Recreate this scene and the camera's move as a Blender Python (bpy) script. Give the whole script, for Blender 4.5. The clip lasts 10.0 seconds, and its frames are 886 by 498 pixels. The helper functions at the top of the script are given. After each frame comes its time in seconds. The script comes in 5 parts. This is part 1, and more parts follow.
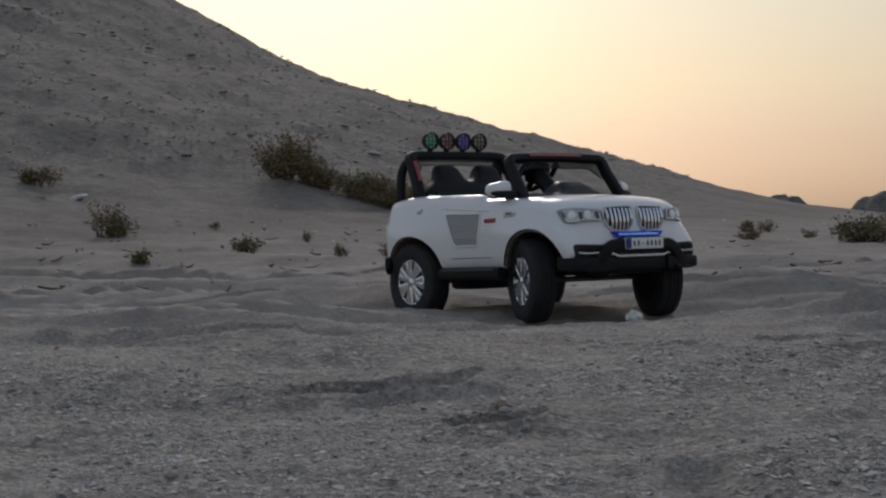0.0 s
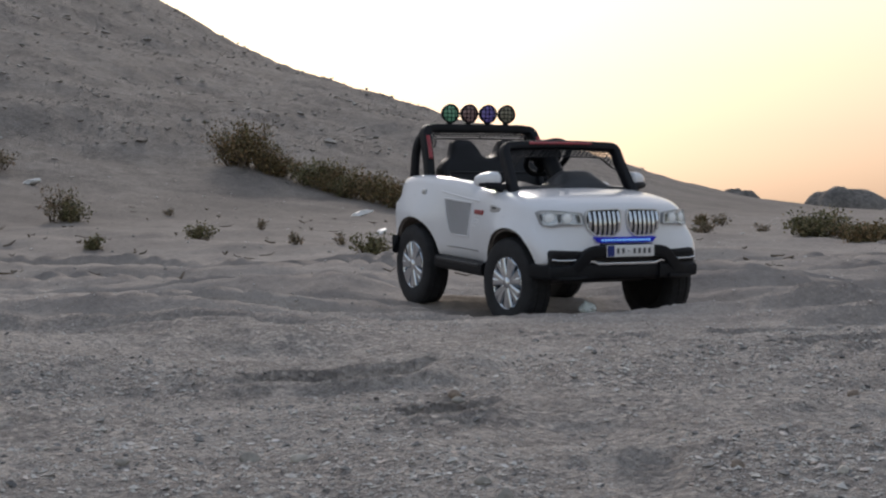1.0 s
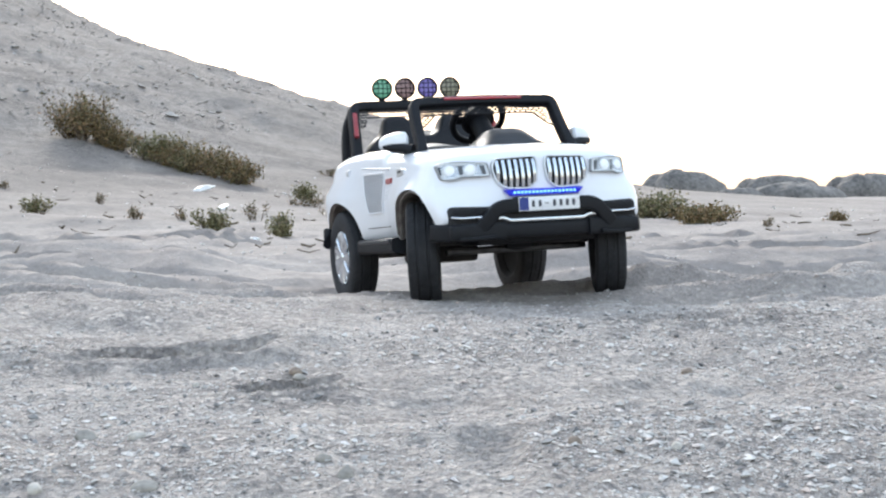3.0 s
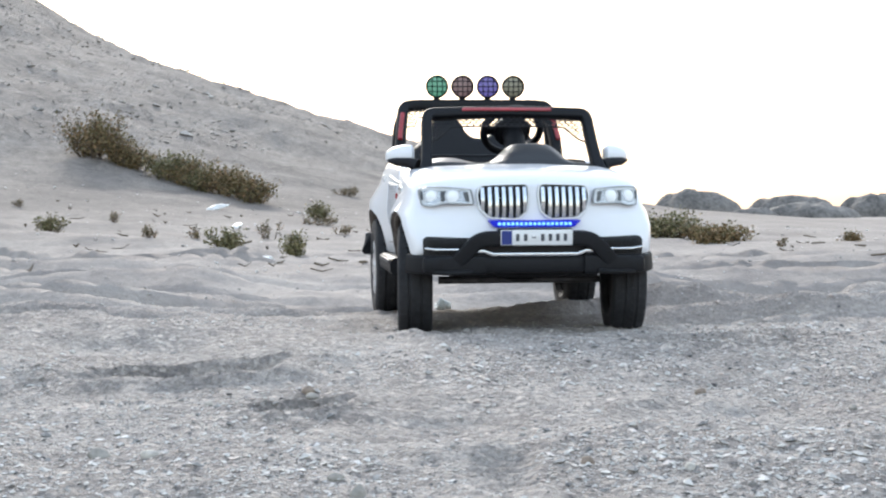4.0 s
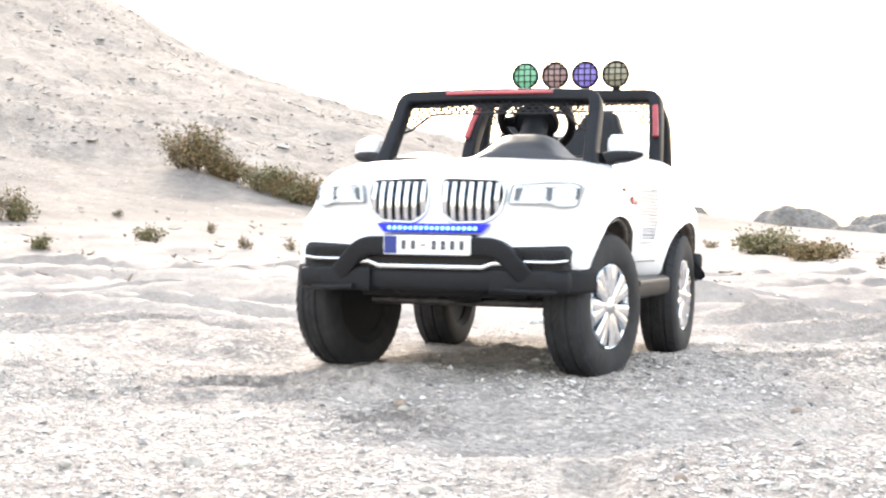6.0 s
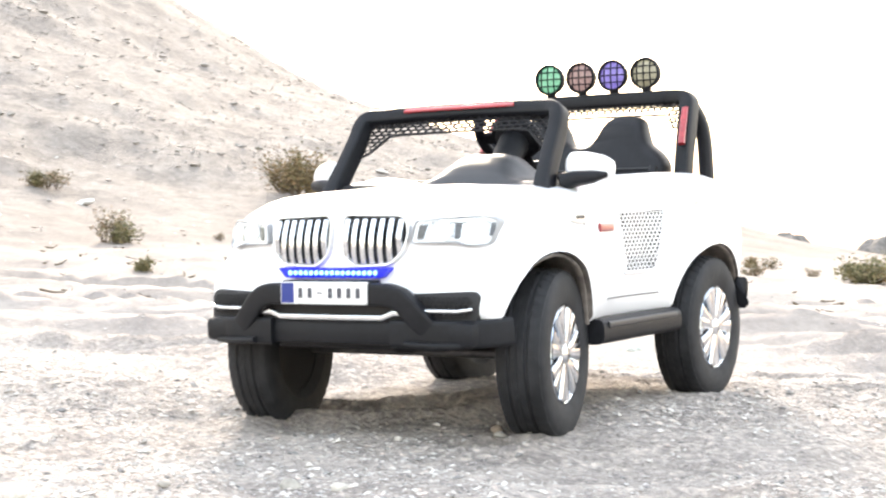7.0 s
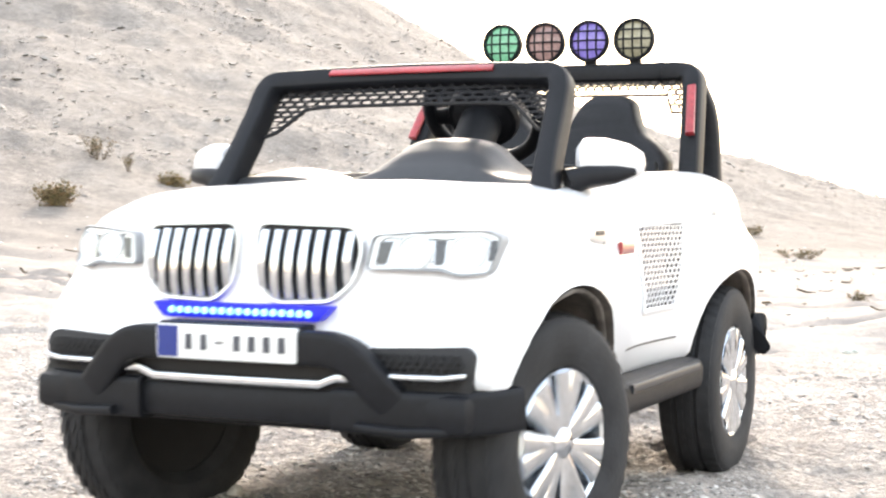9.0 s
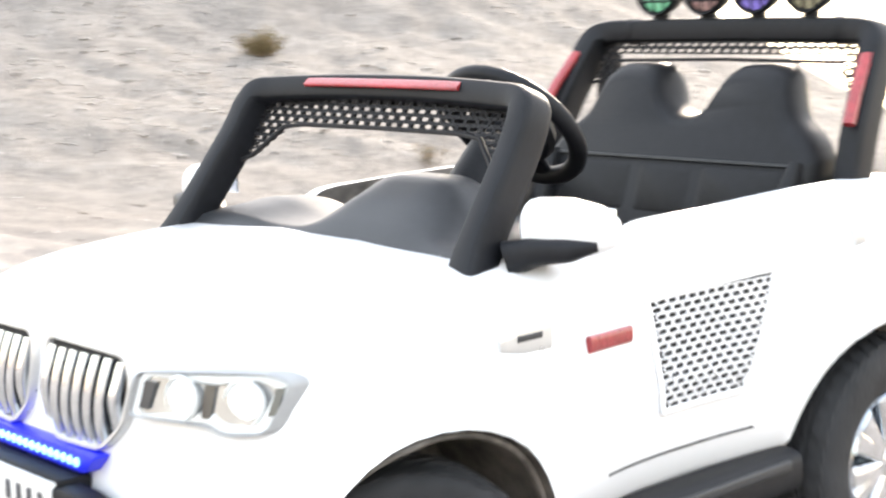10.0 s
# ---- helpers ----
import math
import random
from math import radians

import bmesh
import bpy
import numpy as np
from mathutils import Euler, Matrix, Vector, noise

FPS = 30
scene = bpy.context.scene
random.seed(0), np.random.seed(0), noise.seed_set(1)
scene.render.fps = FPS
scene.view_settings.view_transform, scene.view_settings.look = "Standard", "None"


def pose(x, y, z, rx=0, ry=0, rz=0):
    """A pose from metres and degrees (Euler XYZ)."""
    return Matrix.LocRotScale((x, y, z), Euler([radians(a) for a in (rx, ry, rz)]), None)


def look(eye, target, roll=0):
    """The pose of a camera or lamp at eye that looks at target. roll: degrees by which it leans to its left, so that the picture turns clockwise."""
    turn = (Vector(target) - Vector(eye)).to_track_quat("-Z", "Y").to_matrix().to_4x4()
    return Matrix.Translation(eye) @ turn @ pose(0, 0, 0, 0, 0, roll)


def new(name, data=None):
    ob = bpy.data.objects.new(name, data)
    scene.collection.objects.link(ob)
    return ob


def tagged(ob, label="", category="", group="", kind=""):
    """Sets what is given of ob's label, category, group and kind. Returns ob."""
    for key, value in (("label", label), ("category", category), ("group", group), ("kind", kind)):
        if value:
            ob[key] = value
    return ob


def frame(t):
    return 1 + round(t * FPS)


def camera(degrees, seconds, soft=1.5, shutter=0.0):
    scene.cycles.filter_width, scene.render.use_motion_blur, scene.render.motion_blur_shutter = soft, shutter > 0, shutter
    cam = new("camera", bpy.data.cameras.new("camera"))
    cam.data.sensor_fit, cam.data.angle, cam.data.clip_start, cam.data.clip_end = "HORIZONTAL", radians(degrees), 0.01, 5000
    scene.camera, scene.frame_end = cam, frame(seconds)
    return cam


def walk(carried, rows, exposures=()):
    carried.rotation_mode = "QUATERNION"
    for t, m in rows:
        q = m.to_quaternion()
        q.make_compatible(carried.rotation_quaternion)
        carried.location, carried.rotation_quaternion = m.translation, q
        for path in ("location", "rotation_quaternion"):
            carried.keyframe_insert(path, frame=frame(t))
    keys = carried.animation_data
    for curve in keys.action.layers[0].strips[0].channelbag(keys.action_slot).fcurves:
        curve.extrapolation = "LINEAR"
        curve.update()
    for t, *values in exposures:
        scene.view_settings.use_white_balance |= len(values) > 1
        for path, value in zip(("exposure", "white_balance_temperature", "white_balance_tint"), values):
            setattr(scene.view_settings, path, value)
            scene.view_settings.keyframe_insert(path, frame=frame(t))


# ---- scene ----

# ---------------------------------------------------------------- camera
cam = camera(32.4, 10.0, soft=2.2, shutter=0.55)
EYE = (0.0, 0.0, 0.40)
TURNS = [
    (0.0, 89.24, 1.95, 6.37), (0.5, 88.85, 1.44, 5.12), (1.0, 88.81, 1.21, 4.69),
    (1.5, 88.47, 1.17, 4.84), (2.0, 87.78, 0.95, 3.27), (2.5, 87.63, 0.45, -1.23),
    (4.0, 88.61, 0.3, -0.69), (4.5, 88.48, 0.32, -0.01), (5.0, 88.45, 0.17, 0.77),
    (5.5, 88.68, -0.08, 1.62), (7.0, 90.06, -0.75, 6.52), (7.5, 90.23, -1.29, 8.91),
    (8.0, 89.56, -1.53, 11.42), (8.5, 89.53, -0.8, 13.23), (9.0, 90.0, -0.55, 14.31),
    (9.5, 90.22, -1.2, 17.98), (10.0, 90.1, -2.11, 26.49)]
EXPOSURES = [
    (0.0, -0.34, 6450, 11), (0.5, 0.05, 6500, 12), (1.0, 0.28, 6550, 13), (1.5, 0.88, 6450, 11), (2.0, 1.52, 6300, 9), (2.5, 1.86, 6200, 8), (4.0, 1.77, 6250, 8),
    (4.5, 2.22, 6350, 8), (5.0, 2.42, 6800, 11), (5.5, 2.64, 7000, 12), (7.0, 2.93, 7250, 12), (8.0, 2.93, 7300, 12), (9.0, 2.80, 7300, 12), (9.5, 2.78, 7300, 12), (10.0, 2.92, 7300, 12)]
walk(cam, [(t, pose(*EYE, a, b, c)) for t, a, b, c in TURNS], EXPOSURES)

# ---------------------------------------------------------------- sky and sun
world = bpy.data.worlds.new("dusk_sky")
scene.world = world
world.use_nodes = True
wn, wl = world.node_tree.nodes, world.node_tree.links
sky = wn.new("ShaderNodeTexSky")
sky.sky_type = "NISHITA"
sky.sun_disc = False
sky.sun_elevation, sky.sun_rotation = radians(5.0), radians(-12.0)
sky.air_density, sky.dust_density, sky.ozone_density = 1.0, 3.0, 1.5
wn["Background"].inputs["Strength"].default_value = 0.405
even = wn.new("ShaderNodeGamma")
even.inputs["Gamma"].default_value = 0.36
pale = wn.new("ShaderNodeHueSaturation")
pale.inputs["Saturation"].default_value = 0.86
wl.new(sky.outputs[0], even.inputs["Color"])
wl.new(even.outputs[0], pale.inputs["Color"])
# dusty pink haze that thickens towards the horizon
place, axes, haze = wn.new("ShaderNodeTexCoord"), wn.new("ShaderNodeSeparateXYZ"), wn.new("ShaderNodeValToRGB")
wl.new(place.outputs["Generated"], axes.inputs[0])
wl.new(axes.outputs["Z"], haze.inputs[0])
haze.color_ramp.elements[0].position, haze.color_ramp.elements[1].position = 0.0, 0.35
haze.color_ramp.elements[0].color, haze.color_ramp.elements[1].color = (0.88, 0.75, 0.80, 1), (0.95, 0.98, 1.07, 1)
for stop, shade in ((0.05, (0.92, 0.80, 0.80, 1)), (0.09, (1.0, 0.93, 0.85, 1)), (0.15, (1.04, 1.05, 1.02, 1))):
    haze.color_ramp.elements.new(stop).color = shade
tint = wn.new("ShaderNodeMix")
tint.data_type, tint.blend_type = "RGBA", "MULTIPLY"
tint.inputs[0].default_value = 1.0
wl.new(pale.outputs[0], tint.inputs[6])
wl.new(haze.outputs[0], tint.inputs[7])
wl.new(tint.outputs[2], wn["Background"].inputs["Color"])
sun = new("sun", bpy.data.lights.new("sun", "SUN"))
sun.data.energy, sun.data.angle, sun.data.color = 1.2, radians(14), (1.0, 0.92, 0.83)
sun.matrix_world = look((-4.1, 19.3, 10.0), (0, 0, 0))

# ---------------------------------------------------------------- materials
def material(name, color, rough=0.6, metal=0.0, grain=0.0, grain_scale=40.0, bump=0.0, bump_scale=200.0, coat=0.0, vary=0.12,
             second=None, glow=None, spec=0.5):
    m = bpy.data.materials.new(name)
    m.use_nodes = True
    n, l = m.node_tree.nodes, m.node_tree.links
    b = n["Principled BSDF"]
    b.inputs["Base Color"].default_value = (*color, 1)
    b.inputs["Roughness"].default_value = rough
    b.inputs["Metallic"].default_value = metal
    b.inputs["Coat Weight"].default_value = coat
    b.inputs["Coat Roughness"].default_value = 0.12
    b.inputs["Specular IOR Level"].default_value = spec
    if glow:
        b.inputs["Emission Color"].default_value = (*glow[:3], 1)
        b.inputs["Emission Strength"].default_value = glow[3]
    tc = n.new("ShaderNodeTexCoord")
    if grain or second:
        big, small = n.new("ShaderNodeTexNoise"), n.new("ShaderNodeTexNoise")
        big.inputs["Scale"].default_value, small.inputs["Scale"].default_value = grain_scale / 9, grain_scale
        big.inputs["Detail"].default_value = small.inputs["Detail"].default_value = 4
        mix = n.new("ShaderNodeMath")
        mix.operation = "MULTIPLY_ADD"
        l.new(big.outputs[0], mix.inputs[0])
        mix.inputs[1].default_value = 0.5
        half = n.new("ShaderNodeMath")
        half.operation = "MULTIPLY"
        half.inputs[1].default_value = 0.5
        l.new(small.outputs[0], half.inputs[0])
        l.new(half.outputs[0], mix.inputs[2])
        ramp = n.new("ShaderNodeValToRGB")
        g = grain
        c2 = second or tuple(min(1, c * (1 + g)) for c in color)
        ramp.color_ramp.elements[0].position, ramp.color_ramp.elements[1].position = 0.36, 0.64
        ramp.color_ramp.elements[0].color = (*[c * (1 - g) for c in color], 1)
        ramp.color_ramp.elements[1].color = (*c2, 1)
        for q in (big, small):
            l.new(tc.outputs["Object"], q.inputs["Vector"])
        l.new(mix.outputs[0], ramp.inputs[0])
        l.new(ramp.outputs[0], b.inputs["Base Color"])
        rr = n.new("ShaderNodeMapRange")
        rr.inputs["To Min"].default_value, rr.inputs["To Max"].default_value = max(0, rough - vary), min(1, rough + vary)
        l.new(mix.outputs[0], rr.inputs["Value"])
        l.new(rr.outputs[0], b.inputs["Roughness"])
    if bump:
        t = n.new("ShaderNodeTexNoise")
        t.inputs["Scale"].default_value, t.inputs["Detail"].default_value = bump_scale, 5
        l.new(tc.outputs["Object"], t.inputs["Vector"])
        bp = n.new("ShaderNodeBump")
        bp.inputs["Strength"].default_value, bp.inputs["Distance"].default_value = bump, 0.6 / bump_scale
        l.new(t.outputs[0], bp.inputs["Height"])
        l.new(bp.outputs[0], b.inputs["Normal"])
    return m


def sand_material():
    m = bpy.data.materials.new("sand_and_gravel")
    m.use_nodes = True
    n, l = m.node_tree.nodes, m.node_tree.links
    b = n["Principled BSDF"]
    b.inputs["Roughness"].default_value = 0.95
    b.inputs["Specular IOR Level"].default_value = 0.15
    tc = n.new("ShaderNodeTexCoord")

    def tex(scale, detail=5, rough=0.6):
        t = n.new("ShaderNodeTexNoise")
        t.inputs["Scale"].default_value, t.inputs["Detail"].default_value, t.inputs["Roughness"].default_value = scale, detail, rough
        l.new(tc.outputs["Object"], t.inputs["Vector"])
        return t.outputs[0]

    def ramp(fac, lo, hi, c0, c1):
        r = n.new("ShaderNodeValToRGB")
        r.color_ramp.elements[0].position, r.color_ramp.elements[1].position = lo, hi
        r.color_ramp.elements[0].color, r.color_ramp.elements[1].color = (*c0, 1), (*c1, 1)
        l.new(fac, r.inputs[0])
        return r.outputs[0]

    def mixed(fac, a, c, kind="MIX"):
        x = n.new("ShaderNodeMix")
        x.data_type, x.blend_type = "RGBA", kind
        if hasattr(fac, "links"):
            l.new(fac, x.inputs[0])
        else:
            x.inputs[0].default_value = fac
        l.new(a, x.inputs[6])
        l.new(c, x.inputs[7])
        return x.outputs[2]

    clods = ramp(tex(7, 6, 0.75), 0.36, 0.6, (0.76, 0.755, 0.755), (1.12, 1.11, 1.1))
    base = ramp(tex(0.9), 0.35, 0.68, SAND_DARK, SAND_LIGHT)
    fine = ramp(tex(55, 6, 0.7), 0.3, 0.7, (0.56, 0.56, 0.58), (1.32, 1.29, 1.25))
    col = mixed(1.0, mixed(1.0, base, clods, "MULTIPLY"), fine, "MULTIPLY")
    grit = n.new("ShaderNodeTexVoronoi")
    grit.inputs["Scale"].default_value = 75
    l.new(tc.outputs["Object"], grit.inputs["Vector"])
    chips = ramp(grit.outputs["Color"], 0.55, 0.95, (0.72, 0.72, 0.73), (1.5, 1.48, 1.44))
    patch = ramp(tex(2.2, 4), 0.42, 0.62, (0, 0, 0), (1, 1, 1))
    col = mixed(patch, col, mixed(1.0, col, chips, "MULTIPLY"))
    # behind the gravel the sand is fine and wind-smoothed
    span = n.new("ShaderNodeSeparateXYZ")
    l.new(tc.outputs["Object"], span.inputs[0])
    drift = n.new("ShaderNodeMath")
    drift.operation = "MULTIPLY_ADD"
    drift.inputs[1].default_value = 4.0
    l.new(tex(1.1, 5, 0.65), drift.inputs[0])
    l.new(span.outputs["Y"], drift.inputs[2])
    spread = n.new("ShaderNodeMapRange")
    spread.inputs["From Min"].default_value, spread.inputs["From Max"].default_value = 6.2, 8.2
    l.new(drift.outputs[0], spread.inputs["Value"])
    back = n.new("ShaderNodeMapRange")
    back.inputs["From Min"].default_value, back.inputs["From Max"].default_value = 0.35, 1.1
    back.inputs["To Min"].default_value, back.inputs["To Max"].default_value = 0.92, 0.10
    l.new(span.outputs["Z"], back.inputs["Value"])
    calm = n.new("ShaderNodeMath")
    calm.operation = "MULTIPLY"
    l.new(spread.outputs[0], calm.inputs[0])
    l.new(back.outputs[0], calm.inputs[1])
    soft = ramp(tex(24, 5, 0.6), 0.3, 0.7, (0.59, 0.57, 0.555), (0.76, 0.735, 0.715))
    streak = ramp(tex(3.2, 6, 0.7), 0.38, 0.62, (0.86, 0.85, 0.86), (1.04, 1.035, 1.03))
    col = mixed(calm.outputs[0], col, mixed(1.0, mixed(1.0, base, soft, "MULTIPLY"), streak, "MULTIPLY"))
    # the colour is toned down with height, to two thirds above half a metre
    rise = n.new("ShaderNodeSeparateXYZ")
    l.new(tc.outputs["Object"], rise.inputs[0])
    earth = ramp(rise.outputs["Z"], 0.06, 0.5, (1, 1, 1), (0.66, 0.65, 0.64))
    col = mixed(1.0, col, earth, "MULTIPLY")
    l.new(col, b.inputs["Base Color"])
    bp = n.new("ShaderNodeBump")
    bp.inputs["Distance"].default_value = 0.013
    firm = n.new("ShaderNodeMapRange")
    firm.inputs["To Min"].default_value, firm.inputs["To Max"].default_value = 1.0, 0.22
    l.new(calm.outputs[0], firm.inputs["Value"])
    l.new(firm.outputs[0], bp.inputs["Strength"])
    l.new(tex(38, 7, 0.72), bp.inputs["Height"])
    wide = n.new("ShaderNodeBump")
    wide.inputs["Distance"].default_value = 0.055
    l.new(firm.outputs[0], wide.inputs["Strength"])
    l.new(tex(6, 7, 0.7), wide.inputs["Height"])
    l.new(wide.outputs[0], bp.inputs["Normal"])
    bp2 = n.new("ShaderNodeBump")
    bp2.inputs["Distance"].default_value = 0.006
    l.new(firm.outputs[0], bp2.inputs["Strength"])
    l.new(grit.outputs["Distance"], bp2.inputs["Height"])
    l.new(bp.outputs[0], bp2.inputs["Normal"])
    l.new(bp2.outputs[0], b.inputs["Normal"])
    return m


SAND_DARK, SAND_LIGHT = (0.415, 0.382, 0.356), (0.535, 0.498, 0.464)
SAND = sand_material()
WHITE = material("white_gloss_plastic", (0.765, 0.78, 0.815), 0.28, coat=0.5, grain=0.012, grain_scale=25, vary=0.02)
BLACK = material("black_matt_plastic", (0.0080, 0.0088, 0.0115), 0.52, spec=0.22, grain=0.25, grain_scale=90, bump=0.15, bump_scale=500)
LINER = material("arch_liner_plastic", (0.075, 0.068, 0.062), 0.7, grain=0.4, grain_scale=30, second=(0.21, 0.188, 0.172))
DIM = material("smoked_lamp_insert", (0.045, 0.047, 0.05), 0.2, grain=0.2, grain_scale=60, coat=0.5)
RUBBER = material("dusty_tyre_rubber", (0.016, 0.0175, 0.021), 0.75, spec=0.35, grain=0.4, grain_scale=25, second=(0.030, 0.031, 0.035), bump=0.3, bump_scale=150)
CHROME = material("chrome_plastic", (0.66, 0.70, 0.75), 0.17, 1.0, grain=0.10, grain_scale=30)
GREY = material("dark_grey_dash_plastic", (0.028, 0.03, 0.034), 0.42, spec=0.4, grain=0.15, grain_scale=80, bump=0.1, bump_scale=600)
SEAT = material("black_seat_vinyl", (0.0085, 0.009, 0.011), 0.5, spec=0.24, grain=0.25, grain_scale=60, bump=0.25, bump_scale=350)
MESH = material("black_mesh_plastic", (0.011, 0.011, 0.013), 0.6, spec=0.3, grain=0.2, grain_scale=120)
RED = material("red_reflector", (0.28, 0.018, 0.024), 0.3, grain=0.3, grain_scale=110, coat=0.5, bump=0.5, bump_scale=400)
DARK = material("dark_recess_plastic", (0.012, 0.012, 0.014), 0.7, grain=0.3, grain_scale=60)
SILVER = material("silver_painted_plastic", (0.62, 0.63, 0.64), 0.3, 0.6, grain=0.06, grain_scale=50)
PLATE = material("white_plate_film", (0.72, 0.73, 0.74), 0.35, grain=0.05, grain_scale=60)
PLATE_BLUE = material("blue_plate_band", (0.012, 0.03, 0.19), 0.35, grain=0.1, grain_scale=60)
INK = material("dark_grey_print", (0.06, 0.065, 0.08), 0.5, grain=0.2, grain_scale=200)
REFLECTOR = material("headlamp_reflector", (0.46, 0.48, 0.50), 0.22, 0.7, grain=0.15, grain_scale=60)
LAMP_WHITE = material("white_lamp_bulb", (0.7, 0.73, 0.76), 0.12, coat=0.5, glow=(0.82, 0.93, 1.0, 0.07))
HOUSING = material("pale_lamp_housing", (0.62, 0.65, 0.67), 0.2, grain=0.05, grain_scale=60, coat=0.6)
LED_BODY = material("blue_led_housing", (0.01, 0.02, 0.5), 0.3, glow=(0.01, 0.02, 1.0, 0.05), grain=0.1, grain_scale=90)
LED = material("blue_white_led", (0.2, 0.4, 1.0), 0.3, glow=(0.22, 0.60, 1.0, 0.34))
SEAM = material("grey_lamp_rim", (0.30, 0.31, 0.325), 0.35, grain=0.1, grain_scale=60)
STEEL = material("dark_axle_steel", (0.09, 0.09, 0.095), 0.5, 0.7, grain=0.4, grain_scale=40)
POD = [material("pod_lens_" + n, c, 0.15, grain=0.3, grain_scale=140, glow=(*g, e)) for n, c, g, e in (
    ("green", (0.22, 0.32, 0.27), (0.16, 0.9, 0.5), 0.065), ("rose", (0.34, 0.26, 0.26), (0.9, 0.45, 0.42), 0.024),
    ("violet", (0.22, 0.21, 0.34), (0.26, 0.18, 1.0), 0.075), ("olive", (0.32, 0.31, 0.25), (0.75, 0.72, 0.45), 0.024))]


def island_material(name, stops, rough=0.9, bump=0.4, bump_scale=300):
    """Each loose piece takes its own colour from the ramp."""
    m = material(name, stops[0][1], rough, bump=bump, bump_scale=bump_scale)
    n, l = m.node_tree.nodes, m.node_tree.links
    g, r = n.new("ShaderNodeNewGeometry"), n.new("ShaderNodeValToRGB")
    r.color_ramp.elements[0].position, r.color_ramp.elements[0].color = stops[0][0], (*stops[0][1], 1)
    r.color_ramp.elements[1].position, r.color_ramp.elements[1].color = stops[-1][0], (*stops[-1][1], 1)
    for p, c in stops[1:-1]:
        r.color_ramp.elements.new(p).color = (*c, 1)
    l.new(g.outputs["Random Per Island"], r.inputs[0])
    t = n.new("ShaderNodeTexNoise")
    t.inputs["Scale"].default_value = bump_scale / 4
    x = n.new("ShaderNodeMix")
    x.data_type, x.blend_type = "RGBA", "MULTIPLY"
    x.inputs[0].default_value = 0.5
    l.new(r.outputs[0], x.inputs[6])
    l.new(t.outputs["Color"], x.inputs[7])
    l.new(r.outputs[0], n["Principled BSDF"].inputs["Base Color"])
    return m


GRAVEL = island_material("mixed_gravel", [(0, (0.12, 0.118, 0.12)), (0.20, (0.30, 0.288, 0.275)), (0.45, (0.54, 0.515, 0.48)), (0.78, (0.64, 0.615, 0.58)), (0.9, (0.58, 0.48, 0.42)), (1, (0.72, 0.70, 0.68))])
CLODS = island_material("hill_clods", [(0, (0.19, 0.178, 0.165)), (0.35, (0.29, 0.27, 0.245)), (0.8, (0.38, 0.35, 0.32)), (1, (0.5, 0.47, 0.43))], bump_scale=60)
ROCK = [material("grey_stone", (0.30, 0.28, 0.25), 0.85, grain=0.25, grain_scale=90, bump=0.4, bump_scale=160),
        material("pale_stone", (0.48, 0.45, 0.40), 0.8, grain=0.15, grain_scale=90, bump=0.3, bump_scale=160),
        material("dark_stone", (0.07, 0.065, 0.065), 0.8, grain=0.3, grain_scale=90, bump=0.4, bump_scale=160),
        material("brown_stone", (0.24, 0.19, 0.15), 0.85, grain=0.3, grain_scale=90, bump=0.4, bump_scale=160)]
LEAF = {"d": island_material("brown_green_leaves", [(0, (0.070, 0.062, 0.026)), (0.35, (0.140, 0.120, 0.048)), (0.75, (0.220, 0.145, 0.066)), (1, (0.30, 0.185, 0.095))], 0.7),
        "g": island_material("dusty_green_leaves", [(0, (0.072, 0.074, 0.032)), (0.5, (0.145, 0.138, 0.060)), (0.85, (0.225, 0.190, 0.092)), (1, (0.300, 0.225, 0.125))], 0.7),
        "t": island_material("dry_grey_green_leaves", [(0, (0.093, 0.084, 0.047)), (0.5, (0.186, 0.154, 0.095)), (0.85, (0.295, 0.210, 0.135)), (1, (0.403, 0.280, 0.203))], 0.75)}
TWIG = material("dry_twig_bark", (0.11, 0.085, 0.06), 0.85, grain=0.35, grain_scale=60, bump=0.3, bump_scale=200)
MOUND = material("crusted_earth", (0.115, 0.108, 0.102), 0.95, grain=0.35, grain_scale=5, second=(0.23, 0.213, 0.197), bump=0.45, bump_scale=5)
BOTTLE = material("pale_green_crumpled_plastic", (0.42, 0.50, 0.47), 0.25, grain=0.25, grain_scale=70, second=(0.75, 0.78, 0.76), bump=0.3, bump_scale=90)
BAG = material("white_crumpled_film", (0.72, 0.72, 0.71), 0.45, grain=0.12, grain_scale=60, bump=0.5, bump_scale=60)

